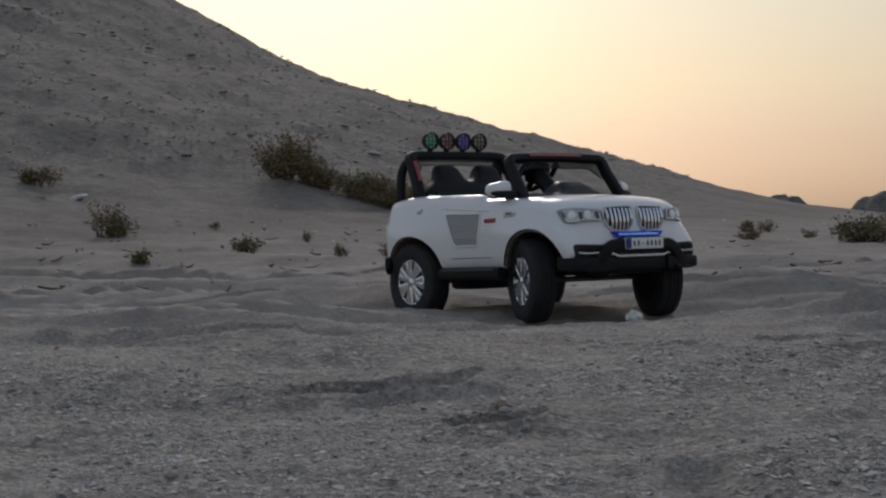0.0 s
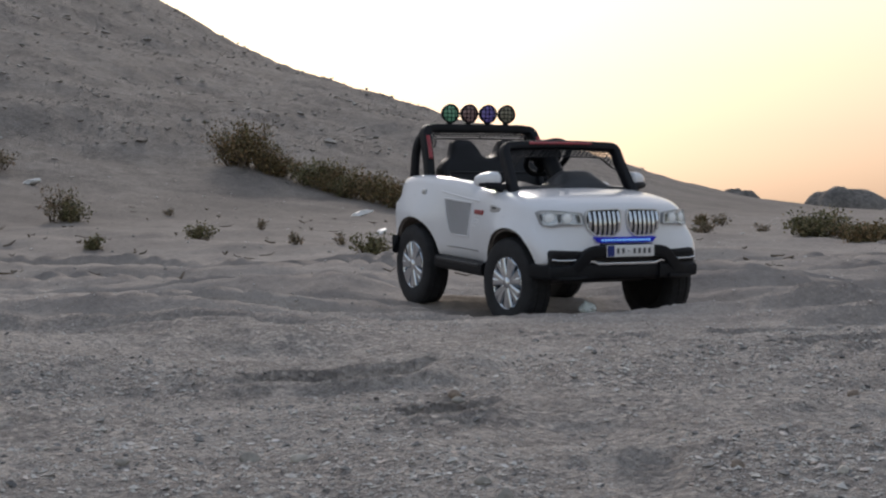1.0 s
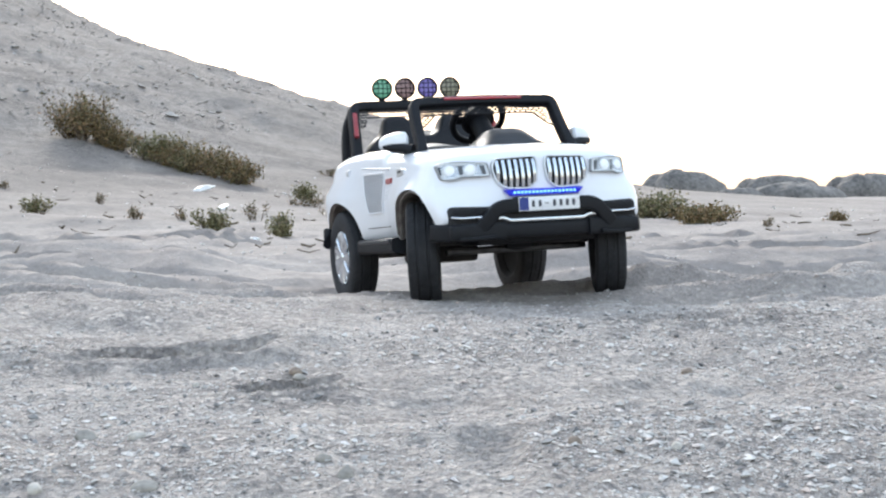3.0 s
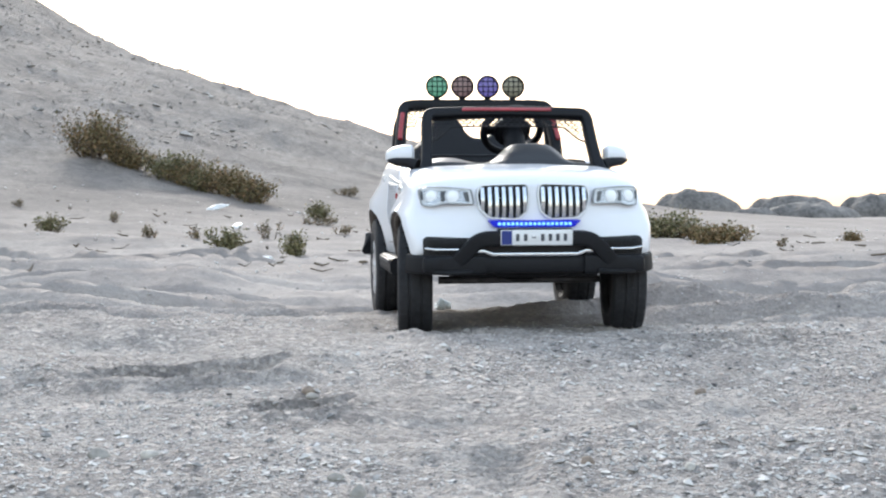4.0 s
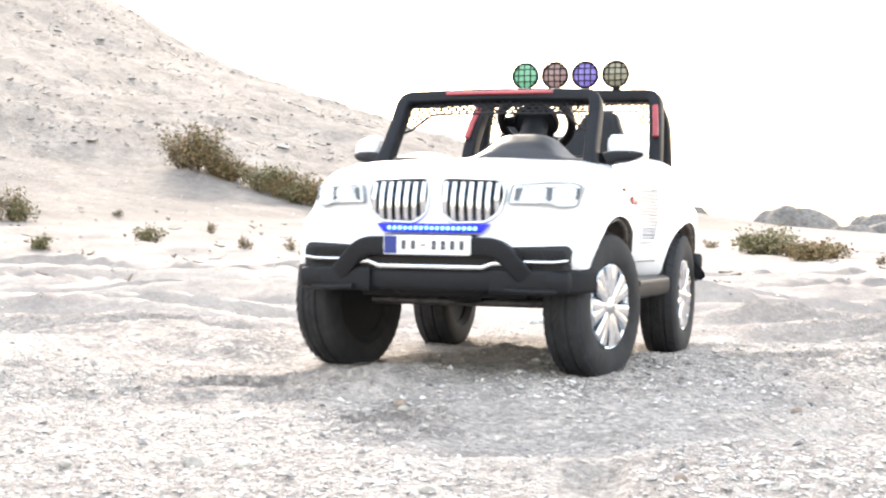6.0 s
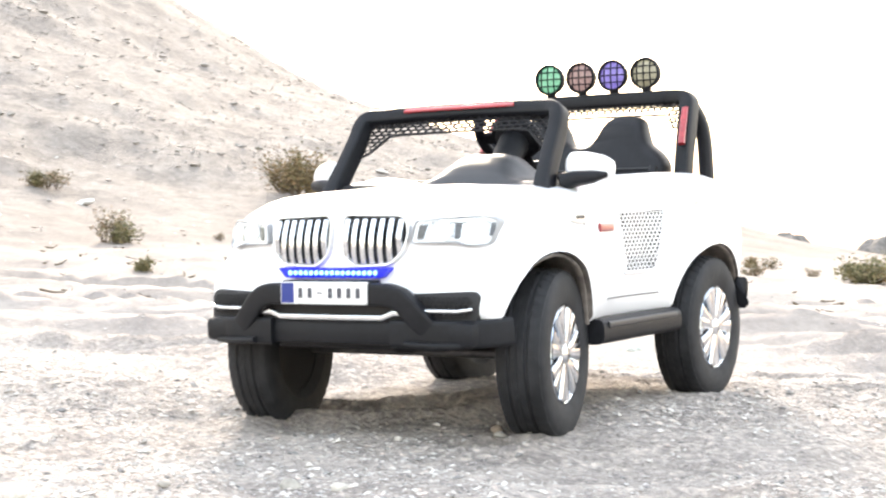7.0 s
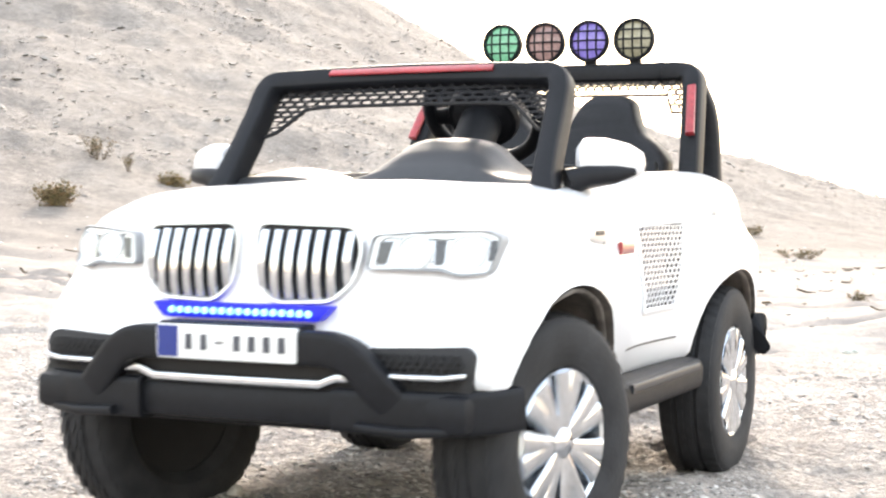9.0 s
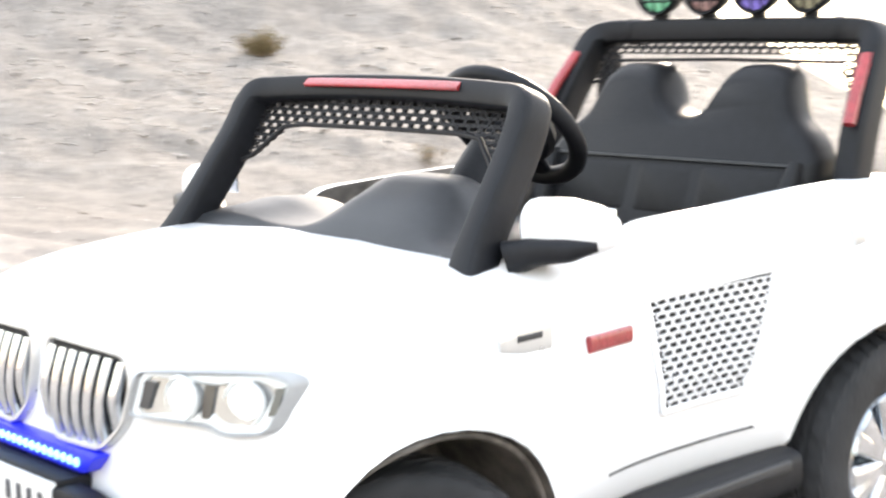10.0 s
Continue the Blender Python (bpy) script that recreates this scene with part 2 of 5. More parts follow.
# ---------------------------------------------------------------- the way of the car: seconds, place, lean; and how its front wheels are turned
CAR_ROWS = [
    (0.0, -0.375, 7.017, -0.012, -0.63, -0.82, -47.68), (0.5, -0.214, 6.743, -0.034, 0.20, 6.80, -55.35), (1.0, -0.153, 6.655, -0.006, -0.42, 3.98, -59.33),
    (1.5, -0.002, 6.312, -0.011, -2.11, -1.42, -59.28), (2.0, 0.136, 6.049, -0.025, -2.65, -4.36, -63.58), (2.5, 0.208, 5.892, -0.003, 1.99, -4.77, -66.47),
    (4.0, 0.255, 5.308, 0.023, 0.04, 1.04, -83.87), (4.5, 0.233, 5.030, 0.026, 1.40, 0.40, -85.50), (5.0, 0.194, 4.755, 0.022, -1.65, -0.49, -92.61),
    (5.5, 0.111, 4.535, 0.037, -0.83, -0.81, -99.43), (7.0, -0.276, 3.782, 0.024, 0.95, 2.11, -114.98), (7.5, -0.392, 3.514, 0.007, 1.24, 4.22, -113.32),
    (8.0, -0.479, 3.206, -0.007, 2.90, 1.42, -107.68), (8.5, -0.552, 2.902, -0.008, 1.26, 0.59, -99.91), (9.0, -0.648, 2.640, -0.022, -0.43, 1.45, -100.36),
    (9.5, -0.757, 2.327, -0.050, -0.76, 4.70, -104.83), (10.0, -0.909, 2.018, -0.072, -4.19, 8.26, -110.35)]
STEER = [(0, -20), (0.5, -12), (1, 4), (1.5, 0), (2, -15), (2.5, -25), (3.2, -18), (4, -5), (4.5, -4), (5, -19), (5.5, -19), (6.2, -10), (6.8, 6),
         (7, 10), (7.5, 9.5), (8, 12), (8.5, 2), (9, -14), (9.5, -18), (10, -22)]
FRONT_AXLE, REAR_AXLE, HUB, TYRE = 0.434, -0.410, 0.168, 0.181

# ---------------------------------------------------------------- the ground and the sand hill
def lattice(ix, iy, seed):
    h = (ix.astype(np.int64) * 374761393 + iy.astype(np.int64) * 668265263 + seed * 974711) & 0x7FFFFFFF
    h = ((h ^ (h >> 13)) * 1274126177) & 0x7FFFFFFF
    return ((h ^ (h >> 16)) & 0xFFFF) / 65535.0


def bumps(x, y, size, seed=0):
    """Smooth noise from -1 to 1 with hills about size metres wide."""
    x, y = np.asarray(x) / size, np.asarray(y) / size
    ix, iy = np.floor(x), np.floor(y)
    u, v = x - ix, y - iy
    u, v = u * u * u * (u * (u * 6 - 15) + 10), v * v * v * (v * (v * 6 - 15) + 10)
    a, b = lattice(ix, iy, seed), lattice(ix + 1, iy, seed)
    c, d = lattice(ix, iy + 1, seed), lattice(ix + 1, iy + 1, seed)
    return 2 * (a + (b - a) * u + (c - a + (a - b + d - c) * u) * v) - 1


HILL = (-28.7, 41.0)
HILL_R = [0, 5, 10, 14.1, 16, 19.1, 21.1, 22.7, 24.3, 26.9, 29, 31.1, 32.5, 33.5, 35.3, 38, 42, 60]
HILL_Z = [14.4, 13.2, 10.75, 8.18, 7.38, 5.68, 4.58, 3.92, 3.44, 2.62, 2.02, 1.33, 0.95, 0.7, 0.42, 0.2, 0.06, 0.0]
LANE_Y = [-50, 0.5, 1.5, 1.9, 2.3, 2.9, 3.7, 4.5, 5.4, 6.0, 6.4, 6.9, 7.6, 9, 14, 60]
LANE_Z = [-0.31, -0.255, -0.15, -0.098, -0.048, -0.026, 0.004, 0.014, 0.015, -0.024, -0.044, -0.03, -0.012, 0, 0.05, 0.0]
# hollows and scuffs: x, y, half sizes, depth
DENTS = [(0.11, 4.5, 0.09, 0.10, 0.045), (-0.265, 3.12, 0.075, 0.05, 0.042), (-0.55, 3.66, 0.18, 0.10, 0.090), (0.12, 2.45, 0.06, 0.16, 0.009),
         (0.55, 3.1, 0.2, 0.16, 0.012), (0.42, 6.35, 0.2, 0.2, 0.03), (-0.3, 6.35, 0.2, 0.2, 0.03), (-0.155, 2.05, 0.06, 0.05, 0.025),
         (0.68, 4.2, 0.20, 0.10, 0.04), (-1.5, 5.2, 0.3, 0.15, 0.035), (1.3, 5.6, 0.3, 0.15, 0.035), (0.62, 4.75, 0.2, 0.08, 0.02), (1.15, 4.9, 0.3, 0.1, 0.03)]

# tracks across the flat: where they cross the middle line, slant, sway, depth
TRACKS = [(4.95, 0.10, 0.16, 0.036), (5.35, 0.05, 0.12, 0.060), (5.75, -0.06, 0.14, 0.053), (6.15, 0.08, 0.15, 0.068), (6.6, 0.02, 0.2, 0.073), (7.15, -0.05, 0.2, 0.068), (7.7, 0.07, 0.25, 0.084),
          (8.4, 0.0, 0.3, 0.092), (9.2, -0.06, 0.3, 0.092), (10.3, 0.05, 0.4, 0.100)]


def smooth(a, b, x):
    t = np.clip((x - a) / (b - a), 0, 1)
    return t * t * (3 - 2 * t)


def hollows(x, y):
    """Scuffs and hollows in the gravel, steep on the far side."""
    z = np.zeros_like(x)
    for cx, cy, sx, sy, dep in DENTS:
        v = (y - cy) / sy - 0.3 * (x - cx) / sx
        v = np.where(v > 0, v * 1.9, v * 0.8)
        q = ((x - cx) / sx) ** 2 + v ** 2
        q = q * (1 + 0.35 * bumps(x, y, 0.13, 21) + 0.15 * bumps(x, y, 0.05, 22))
        z = z - 1.8 * dep * np.exp(-q ** 1.8) + 0.30 * dep * np.exp(-((np.sqrt(q) - 1.6) / 0.4) ** 2)
    return z


def ground_height(x, y, fine=True):
    """The ground, settled under the tyres along the way that the car takes."""
    x, y = np.asarray(x, float), np.asarray(y, float)
    z = loose_height(x, y, fine)
    near = np.hypot(x, y) < 9
    if np.any(near):
        z = np.array(z)
        z[near] += settled(x[near], y[near]) + hollows(x[near], y[near])
    return z


def loose_height(x, y, fine=True):
    x, y = np.asarray(x, float), np.asarray(y, float)
    d = np.hypot(x, y)
    r = np.hypot(x - HILL[0], y - HILL[1])
    z = np.interp(r, HILL_R, HILL_Z)
    z = z + np.interp(y, LANE_Y, LANE_Z) * smooth(40, 12, d)
    steep = smooth(36, 28, r)
    z = z + steep * (0.12 * bumps(x, y, 3.1, 3) + 0.065 * bumps(x, y, 1.1, 4) + 0.055 * bumps(x * 0.6, y, 0.5, 5) + 0.04 * bumps(x, y, 0.24, 6))
    z = z + 0.05 * smooth(8, 14, d) * bumps(x, y, 5.0, 1) * smooth(120, 40, d)
    if fine:
        near = smooth(30, 8, d)
        # the way the car takes stays smoother, and so does the small rippled hollow
        lane = np.abs(x - np.interp(y, [1.5, 2.0, 2.9, 3.8, 4.5, 5.3, 6.0, 7.2], [-1.1, -0.9, -0.55, -0.28, 0.11, 0.26, 0.15, -0.45]))
        rough = 0.35 + 0.65 * smooth(0.35, 0.75, lane)
        calm = 1 - 0.9 * np.exp(-(((x - 0.118) / 0.060) ** 2 + ((y - 2.44) / 0.22) ** 2) ** 2)
        z = z + near * rough * (0.033 * bumps(x * 0.55 + 3, y, 0.42, 15) + 0.008 * bumps(x * 0.7, y + 2, 0.16, 16))
        z = z + near * calm * (0.012 * bumps(x, y, 0.7, 7) + 0.010 * bumps(x + 5, y, 0.26, 8) + 0.0055 * bumps(x, y, 0.085, 9))
        z = z + calm * smooth(12, 5, d) * (0.004 * bumps(x, y, 0.034, 10) + 0.002 * bumps(x, y, 0.015, 11))
        # ruts that run across the view behind the lane
        z = z + smooth(4.6, 5.8, y) * smooth(15, 9, y) * rough * (0.062 * bumps(x * 0.22 + 0.1 * y, y, 0.42, 12) + 0.022 * bumps(x * 0.3 - 0.1 * y, y, 0.17, 13))
        z = z + 0.03 * smooth(0.5, 1.2, x) * smooth(4.2, 5.0, y) * smooth(12, 8, y) * bumps(x * 0.6, y, 0.6, 14)
        # wheel tracks across the sand: a pressed groove with pushed-up shoulders
        for y0, lean, wob, dep in TRACKS:
            mid = y0 + lean * x + wob * bumps(x, x * 0 + y0 * 7, 1.7, 51) + 0.35 * wob * bumps(x, x * 0 + y0 * 3, 0.5, 52)
            q = (y - mid) / 0.085
            fade = np.clip(0.55 + 0.75 * bumps(x + y0 * 5, y * 0.3, 1.3, 53), 0.05, 1.1) * smooth(16, 10, d)
            z = z + fade * rough * dep * (np.exp(-((np.abs(q) - 1.75) / 0.55) ** 2) * np.where(q > 0, 0.75, 0.5) - np.exp(-(q * q) ** 2))
        # wind ripples in the small hollow close by
        q = ((x - 0.118) / 0.060) ** 2 + ((y - 2.44) / 0.22) ** 2
        z = z + 0.0060 * np.exp(-q ** 2) * np.sin((y + 0.45 * (x - 0.118) + 0.012 * bumps(x, y, 0.09, 23)) * 2 * np.pi / 0.047)
    return z


def pressed():
    """Where the tyres stand along the way, and by how much the ground there has to give."""
    spots = []
    for row in CAR_ROWS:
        m = pose(*row[1:])
        for wx in (FRONT_AXLE, REAR_AXLE):
            for wy in (0.33, -0.33):
                p = m @ Vector((wx, wy, HUB))
                spots.append((p.x, p.y, p.z - TYRE + 0.020))
    spots = np.array(spots)
    return spots[:, 0], spots[:, 1], np.clip(spots[:, 2] - loose_height(spots[:, 0], spots[:, 1]), -0.09, 0.04)


PRESSED = pressed()


def settled(x, y):
    total, weight = np.zeros_like(x), np.full_like(x, 0.12)
    for px, py, give in zip(*PRESSED):
        w = np.exp(-((x - px) ** 2 + (y - py) ** 2) / (2 * 0.17 ** 2))
        total += w * give
        weight += w
    return total / weight


def build_ground():
    ang = [-180.0]
    while ang[-1] < 180:
        a = ang[-1]
        ang.append(a + (0.11 if -46 < a < 26 else 3.0))
    ang = np.radians(np.array(ang[:-1]))
    rad = [0.25]
    while rad[-1] < 3000:
        q = rad[-1]
        rad.append(q * (1.05 if q < 1.3 else 1.0042 if q < 5 else 1.0075 if q < 12 else 1.012 if q < 75 else 1.15))
    rad = np.array(rad)
    A, R = np.meshgrid(ang, rad)
    X, Y = R * np.sin(A), R * np.cos(A)
    Z = ground_height(X, Y)
    co = np.stack([X, Y, Z], -1).reshape(-1, 3)
    na, nr = len(ang), len(rad)
    i, j = np.meshgrid(np.arange(na), np.arange(nr - 1))
    a = (j * na + i).ravel()
    b = (j * na + (i + 1) % na).ravel()
    faces = np.stack([a, a + na, b + na, b], 1)
    centre = len(co)
    co = np.vstack([co, [[0, 0, -0.25]]])
    me = bpy.data.meshes.new("ground")
    ring = np.stack([np.arange(na), (np.arange(na) + 1) % na, np.full(na, centre)], 1)
    nq, n3 = len(faces), len(ring)
    me.vertices.add(len(co))
    me.vertices.foreach_set("co", co.ravel())
    me.loops.add(nq * 4 + n3 * 3)
    me.loops.foreach_set("vertex_index", np.concatenate([faces.ravel(), ring.ravel()]))
    me.polygons.add(nq + n3)
    me.polygons.foreach_set("loop_start", np.concatenate([np.arange(nq) * 4, nq * 4 + np.arange(n3) * 3]))
    me.polygons.foreach_set("use_smooth", np.ones(nq + n3, bool))
    me.update(calc_edges=True)
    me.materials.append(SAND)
    ob = new("ground", me)
    return tagged(ob, "grey-beige sand and gravel flat rising into a bare hill", "ground", kind="structure")


build_ground()

# ---------------------------------------------------------------- mesh helpers
def part(name, bm, mat, parent=None, label="", smooth_angle=40):
    me = bpy.data.meshes.new(name)
    bmesh.ops.recalc_face_normals(bm, faces=bm.faces[:])
    for f in bm.faces:
        f.smooth = True
    for e in bm.edges:
        if len(e.link_faces) == 2 and e.calc_face_angle(0) > radians(smooth_angle):
            e.smooth = False
    bm.to_mesh(me)
    bm.free()
    for q in (mat if isinstance(mat, (list, tuple)) else [mat]):
        me.materials.append(q)
    ob = new(name, me)
    if parent:
        ob.parent = parent
    if label:
        tagged(ob, label)
    return ob


def box(x0, x1, y0, y1, z0, z1, bevel=0.0, seg=2, bm=None):
    own = bm or bmesh.new()
    got = bmesh.ops.create_cube(own, size=1)["verts"]
    for v in got:
        v.co = ((x0 + x1) / 2 + v.co.x * (x1 - x0), (y0 + y1) / 2 + v.co.y * (y1 - y0), (z0 + z1) / 2 + v.co.z * (z1 - z0))
    if bevel:
        es = list({e for v in got for e in v.link_edges})
        bmesh.ops.bevel(own, geom=es, offset=bevel, segments=seg, affect="EDGES", profile=0.5)
    return own


def loft(rings, closed=True, caps=True, bm=None):
    """Skin a list of rings, each a list of points."""
    own = bm or bmesh.new()
    vs = [[own.verts.new(p) for p in r] for r in rings]
    n = len(rings[0])
    for a, b in zip(vs, vs[1:]):
        for i in range(n if closed else n - 1):
            j = (i + 1) % n
            own.faces.new((a[i], a[j], b[j], b[i]))
    if caps and closed:
        own.faces.new(vs[0][::-1])
        own.faces.new(vs[-1])
    return own


def tube(path, radius, sides=10, flat=1.0, bm=None, closed=False):
    """A round or flattened bar along a path; radius may be a list."""
    pts = [Vector(p) for p in path]
    n = len(pts)
    rings = []
    side = None
    for i, p in enumerate(pts):
        a = pts[(i - 1) % n] if closed or i else p
        b = pts[(i + 1) % n] if closed or i < n - 1 else p
        t = (b - a).normalized()
        if side is None:
            side = t.orthogonal().normalized()
        side = (side - t * side.dot(t)).normalized()
        up = t.cross(side)
        r = radius[i] if isinstance(radius, (list, tuple)) else radius
        rings.append([p + r * (math.cos(k * 2 * math.pi / sides) * side + flat * math.sin(k * 2 * math.pi / sides) * up) for k in range(sides)])
    if closed:
        rings.append(rings[0])
        own = loft(rings, caps=False, bm=bm)
        bmesh.ops.remove_doubles(own, verts=own.verts[:], dist=1e-6)
        return own
    return loft(rings, bm=bm)


def spline(pts, n=8):
    """Catmull-Rom through points."""
    P = [Vector(p) for p in pts]
    P = [2 * P[0] - P[1]] + P + [2 * P[-1] - P[-2]]
    out = []
    for i in range(1, len(P) - 2):
        a, b, c, d = P[i - 1:i + 3]
        for k in range(n):
            t = k / n
            out.append(0.5 * ((2 * b) + (c - a) * t + (2 * a - 5 * b + 4 * c - d) * t * t + (3 * b - a - 3 * c + d) * t ** 3))
    return out + [P[-2]]


def lathe(profile, steps=48, axis="Y", bm=None):
    """Turn (radius, along) points about an axis."""
    own = bm or bmesh.new()
    rings = []
    for k in range(steps):
        a = 2 * math.pi * k / steps
        rings.append([(r * math.cos(a), h, r * math.sin(a)) if axis == "Y" else (h, r * math.cos(a), r * math.sin(a)) if axis == "X"
                      else (r * math.cos(a), r * math.sin(a), h) for r, h in profile])
    vs = [[own.verts.new(p) for p in r] for r in rings]
    m = len(profile)
    for k in range(steps):
        a, b = vs[k], vs[(k + 1) % steps]
        for i in range(m - 1):
            own.faces.new((a[i], a[i + 1], b[i + 1], b[i]))
    return own


def plate(outline, x0, x1, bevel=0.0, bm=None, to=None):
    """A slab: outline of (y, z) points between x0 and x1; to() bends each point."""
    own = bm or bmesh.new()
    to = to or (lambda p: p)
    a = [own.verts.new((x0, y, z)) for y, z in outline]
    b = [own.verts.new((x1, y, z)) for y, z in outline]
    n = len(outline)
    fs = [own.faces.new(a[::-1]), own.faces.new(b)]
    for i in range(n):
        fs.append(own.faces.new((a[i], a[(i + 1) % n], b[(i + 1) % n], b[i])))
    if bevel:
        es = list({e for v in b for e in v.link_edges if e.other_vert(v) in b})
        bmesh.ops.bevel(own, geom=es, offset=bevel, segments=2, affect="EDGES", profile=0.5)
    for v in own.verts:
        v.co = to(v.co)
    return own


def carve(bm, cutters, mats):
    """The mesh bm minus the cutters, whose faces take the second material."""
    def holder(b, name):
        me = bpy.data.meshes.new(name)
        b.to_mesh(me)
        b.free()
        for q in mats:
            me.materials.append(q)
        return new(name, me)
    bmesh.ops.recalc_face_normals(bm, faces=bm.faces[:])
    body = holder(bm, "blank")
    knives = []
    for c in cutters:
        bmesh.ops.recalc_face_normals(c, faces=c.faces[:])
        for f in c.faces:
            f.material_index = 1
        k = holder(c, "knife")
        knives.append(k)
        mod = body.modifiers.new("cut", "BOOLEAN")
        mod.operation, mod.solver, mod.object = "DIFFERENCE", "EXACT", k
    dg = bpy.context.evaluated_depsgraph_get()
    me = bpy.data.meshes.new_from_object(body.evaluated_get(dg))
    out = bmesh.new()
    out.from_mesh(me)
    for k in knives + [body]:
        bpy.data.objects.remove(k)
    return out


# ---------------------------------------------------------------- the ride-on car: x ahead, y to its left, z up from the ground
def nose(p):
    """Round the front and the rear of the body in plan."""
    x, y, z = p
    s = min(1.0, abs(y) / 0.41)
    if x > 0.3:
        high = min(1.0, max(0.0, (z - 0.29) / 0.17))
        high = high * high * (3 - 2 * high)
        x -= (0.05 * s ** 5 + 0.124 * high * s ** 3) * min(1, (x - 0.3) / 0.38) + 0.12 * max(0.0, z - 0.29) * min(1.0, max(0.0, (x - 0.55) / 0.13))
    if x < -0.3:
        x += 0.06 * s ** 5 * min(1, (-x - 0.3) / 0.33)
    return Vector((x, y, z))


# x, sill z, widest half width, belt z, belt half width, top z on the centre line
STATIONS = [(-0.670, 0.30, 0.388, 0.525, 0.335, 0.535), (-0.635, 0.25, 0.408, 0.547, 0.340, 0.556), (-0.50, 0.230, 0.416, 0.560, 0.340, 0.565),
            (-0.371, 0.228, 0.414, 0.562, 0.341, 0.566), (-0.22, 0.228, 0.386, 0.560, 0.340, 0.564), (-0.05, 0.228, 0.368, 0.554, 0.338, 0.558),
            (0.045, 0.228, 0.367, 0.549, 0.338, 0.553), (0.085, 0.228, 0.368, 0.529, 0.338, 0.543),
            (0.13, 0.228, 0.372, 0.526, 0.339, 0.54), (0.22, 0.228, 0.386, 0.522, 0.343, 0.54), (0.371, 0.230, 0.407, 0.513, 0.350, 0.537),
            (0.50, 0.236, 0.408, 0.502, 0.352, 0.528), (0.60, 0.245, 0.398, 0.490, 0.352, 0.516), (0.65, 0.250, 0.390, 0.481, 0.350, 0.505),
            (0.683, 0.255, 0.381, 0.473, 0.346, 0.494), (0.698, 0.261, 0.371, 0.463, 0.340, 0.482), (0.705, 0.270, 0.358, 0.452, 0.330, 0.470)]


def body_blank():
    keys = [Vector(s[:3]) for s in STATIONS], [Vector((s[3], s[4], s[5])) for s in STATIONS]
    A, B = spline(keys[0], 4), spline(keys[1], 4)
    rings = []
    for (x, zb, w), (zs, ws, zt) in zip(A, B):
        zm = zb + (zs - zb) * 0.42
        half = [(0.0, zb), (w * 0.55, zb), (w - 0.022, zb), (w - 0.012, zb + 0.012), (w - 0.006, zb + 0.06), (w, zm), (w - 0.004, zm + 0.04),
                (ws + 0.022, zs - 0.07), (ws + 0.012, zs - 0.03), (ws, zs - 0.008), (ws - 0.02, zs + 0.004), (ws * 0.78, zt - (zt - zs) * 0.35),
                (ws * 0.5, zt - 0.004), (ws * 0.25, zt), (0.0, zt)]
        ring = half + [(-y, z) for y, z in half[-2:0:-1]]
        rings.append([nose((x, y, z)) for y, z in ring])
    # a rounded front built of shrinking rings
    x, zb, w = A[-1]
    low, high = min(p.z for p in rings[-1]), max(p.z for p in rings[-1])
    last = [(p.y, p.z) for p in rings[-1]]
    mid = (low + high) / 2
    for k in (0.92, 0.8, 0.62, 0.42, 0.2):
        rings.append([nose((x, y * k, mid + (z - mid) * k)) for y, z in last])
    return loft(rings)


def ring_prism(outline, z0, z1):
    """A vertical prism over an outline of (x, y) points."""
    return loft([[(x, y, z) for x, y in outline] for z in (z0, z1)])


def arch_cutter(x, z, r, side, rz=0.205):
    pts = [(x + r * math.cos(a), z + rz * math.sin(a)) for a in np.linspace(0, 2 * math.pi, 40, endpoint=False)]
    y0, y1 = (0.215, 0.6) if side > 0 else (-0.6, -0.215)
    return loft([[(px, y, pz) for px, pz in pts] for y in (y0, y1)])


def bar(path, wide, thick, axis=(1, 0, 0), bm=None, round_=0.6):
    """A soft-edged rectangular bar along a path; wide runs along the axis."""
    pts = [Vector(p) for p in path]
    ax = Vector(axis)
    rings = []
    for i, p in enumerate(pts):
        t = (pts[min(i + 1, len(pts) - 1)] - pts[max(i - 1, 0)]).normalized()
        n = (ax - t * ax.dot(t)).normalized()
        b = t.cross(n)
        w = wide[i] if isinstance(wide, (list, tuple)) else wide
        h = thick[i] if isinstance(thick, (list, tuple)) else thick
        ring = []
        for k in range(16):
            a = 2 * math.pi * (k + 0.5) / 16
            c, s = math.cos(a), math.sin(a)
            ring.append(p + n * (w / 2 * math.copysign(abs(c) ** round_, c)) + b * (h / 2 * math.copysign(abs(s) ** round_, s)))
        rings.append(ring)
    return loft(rings, bm=bm)


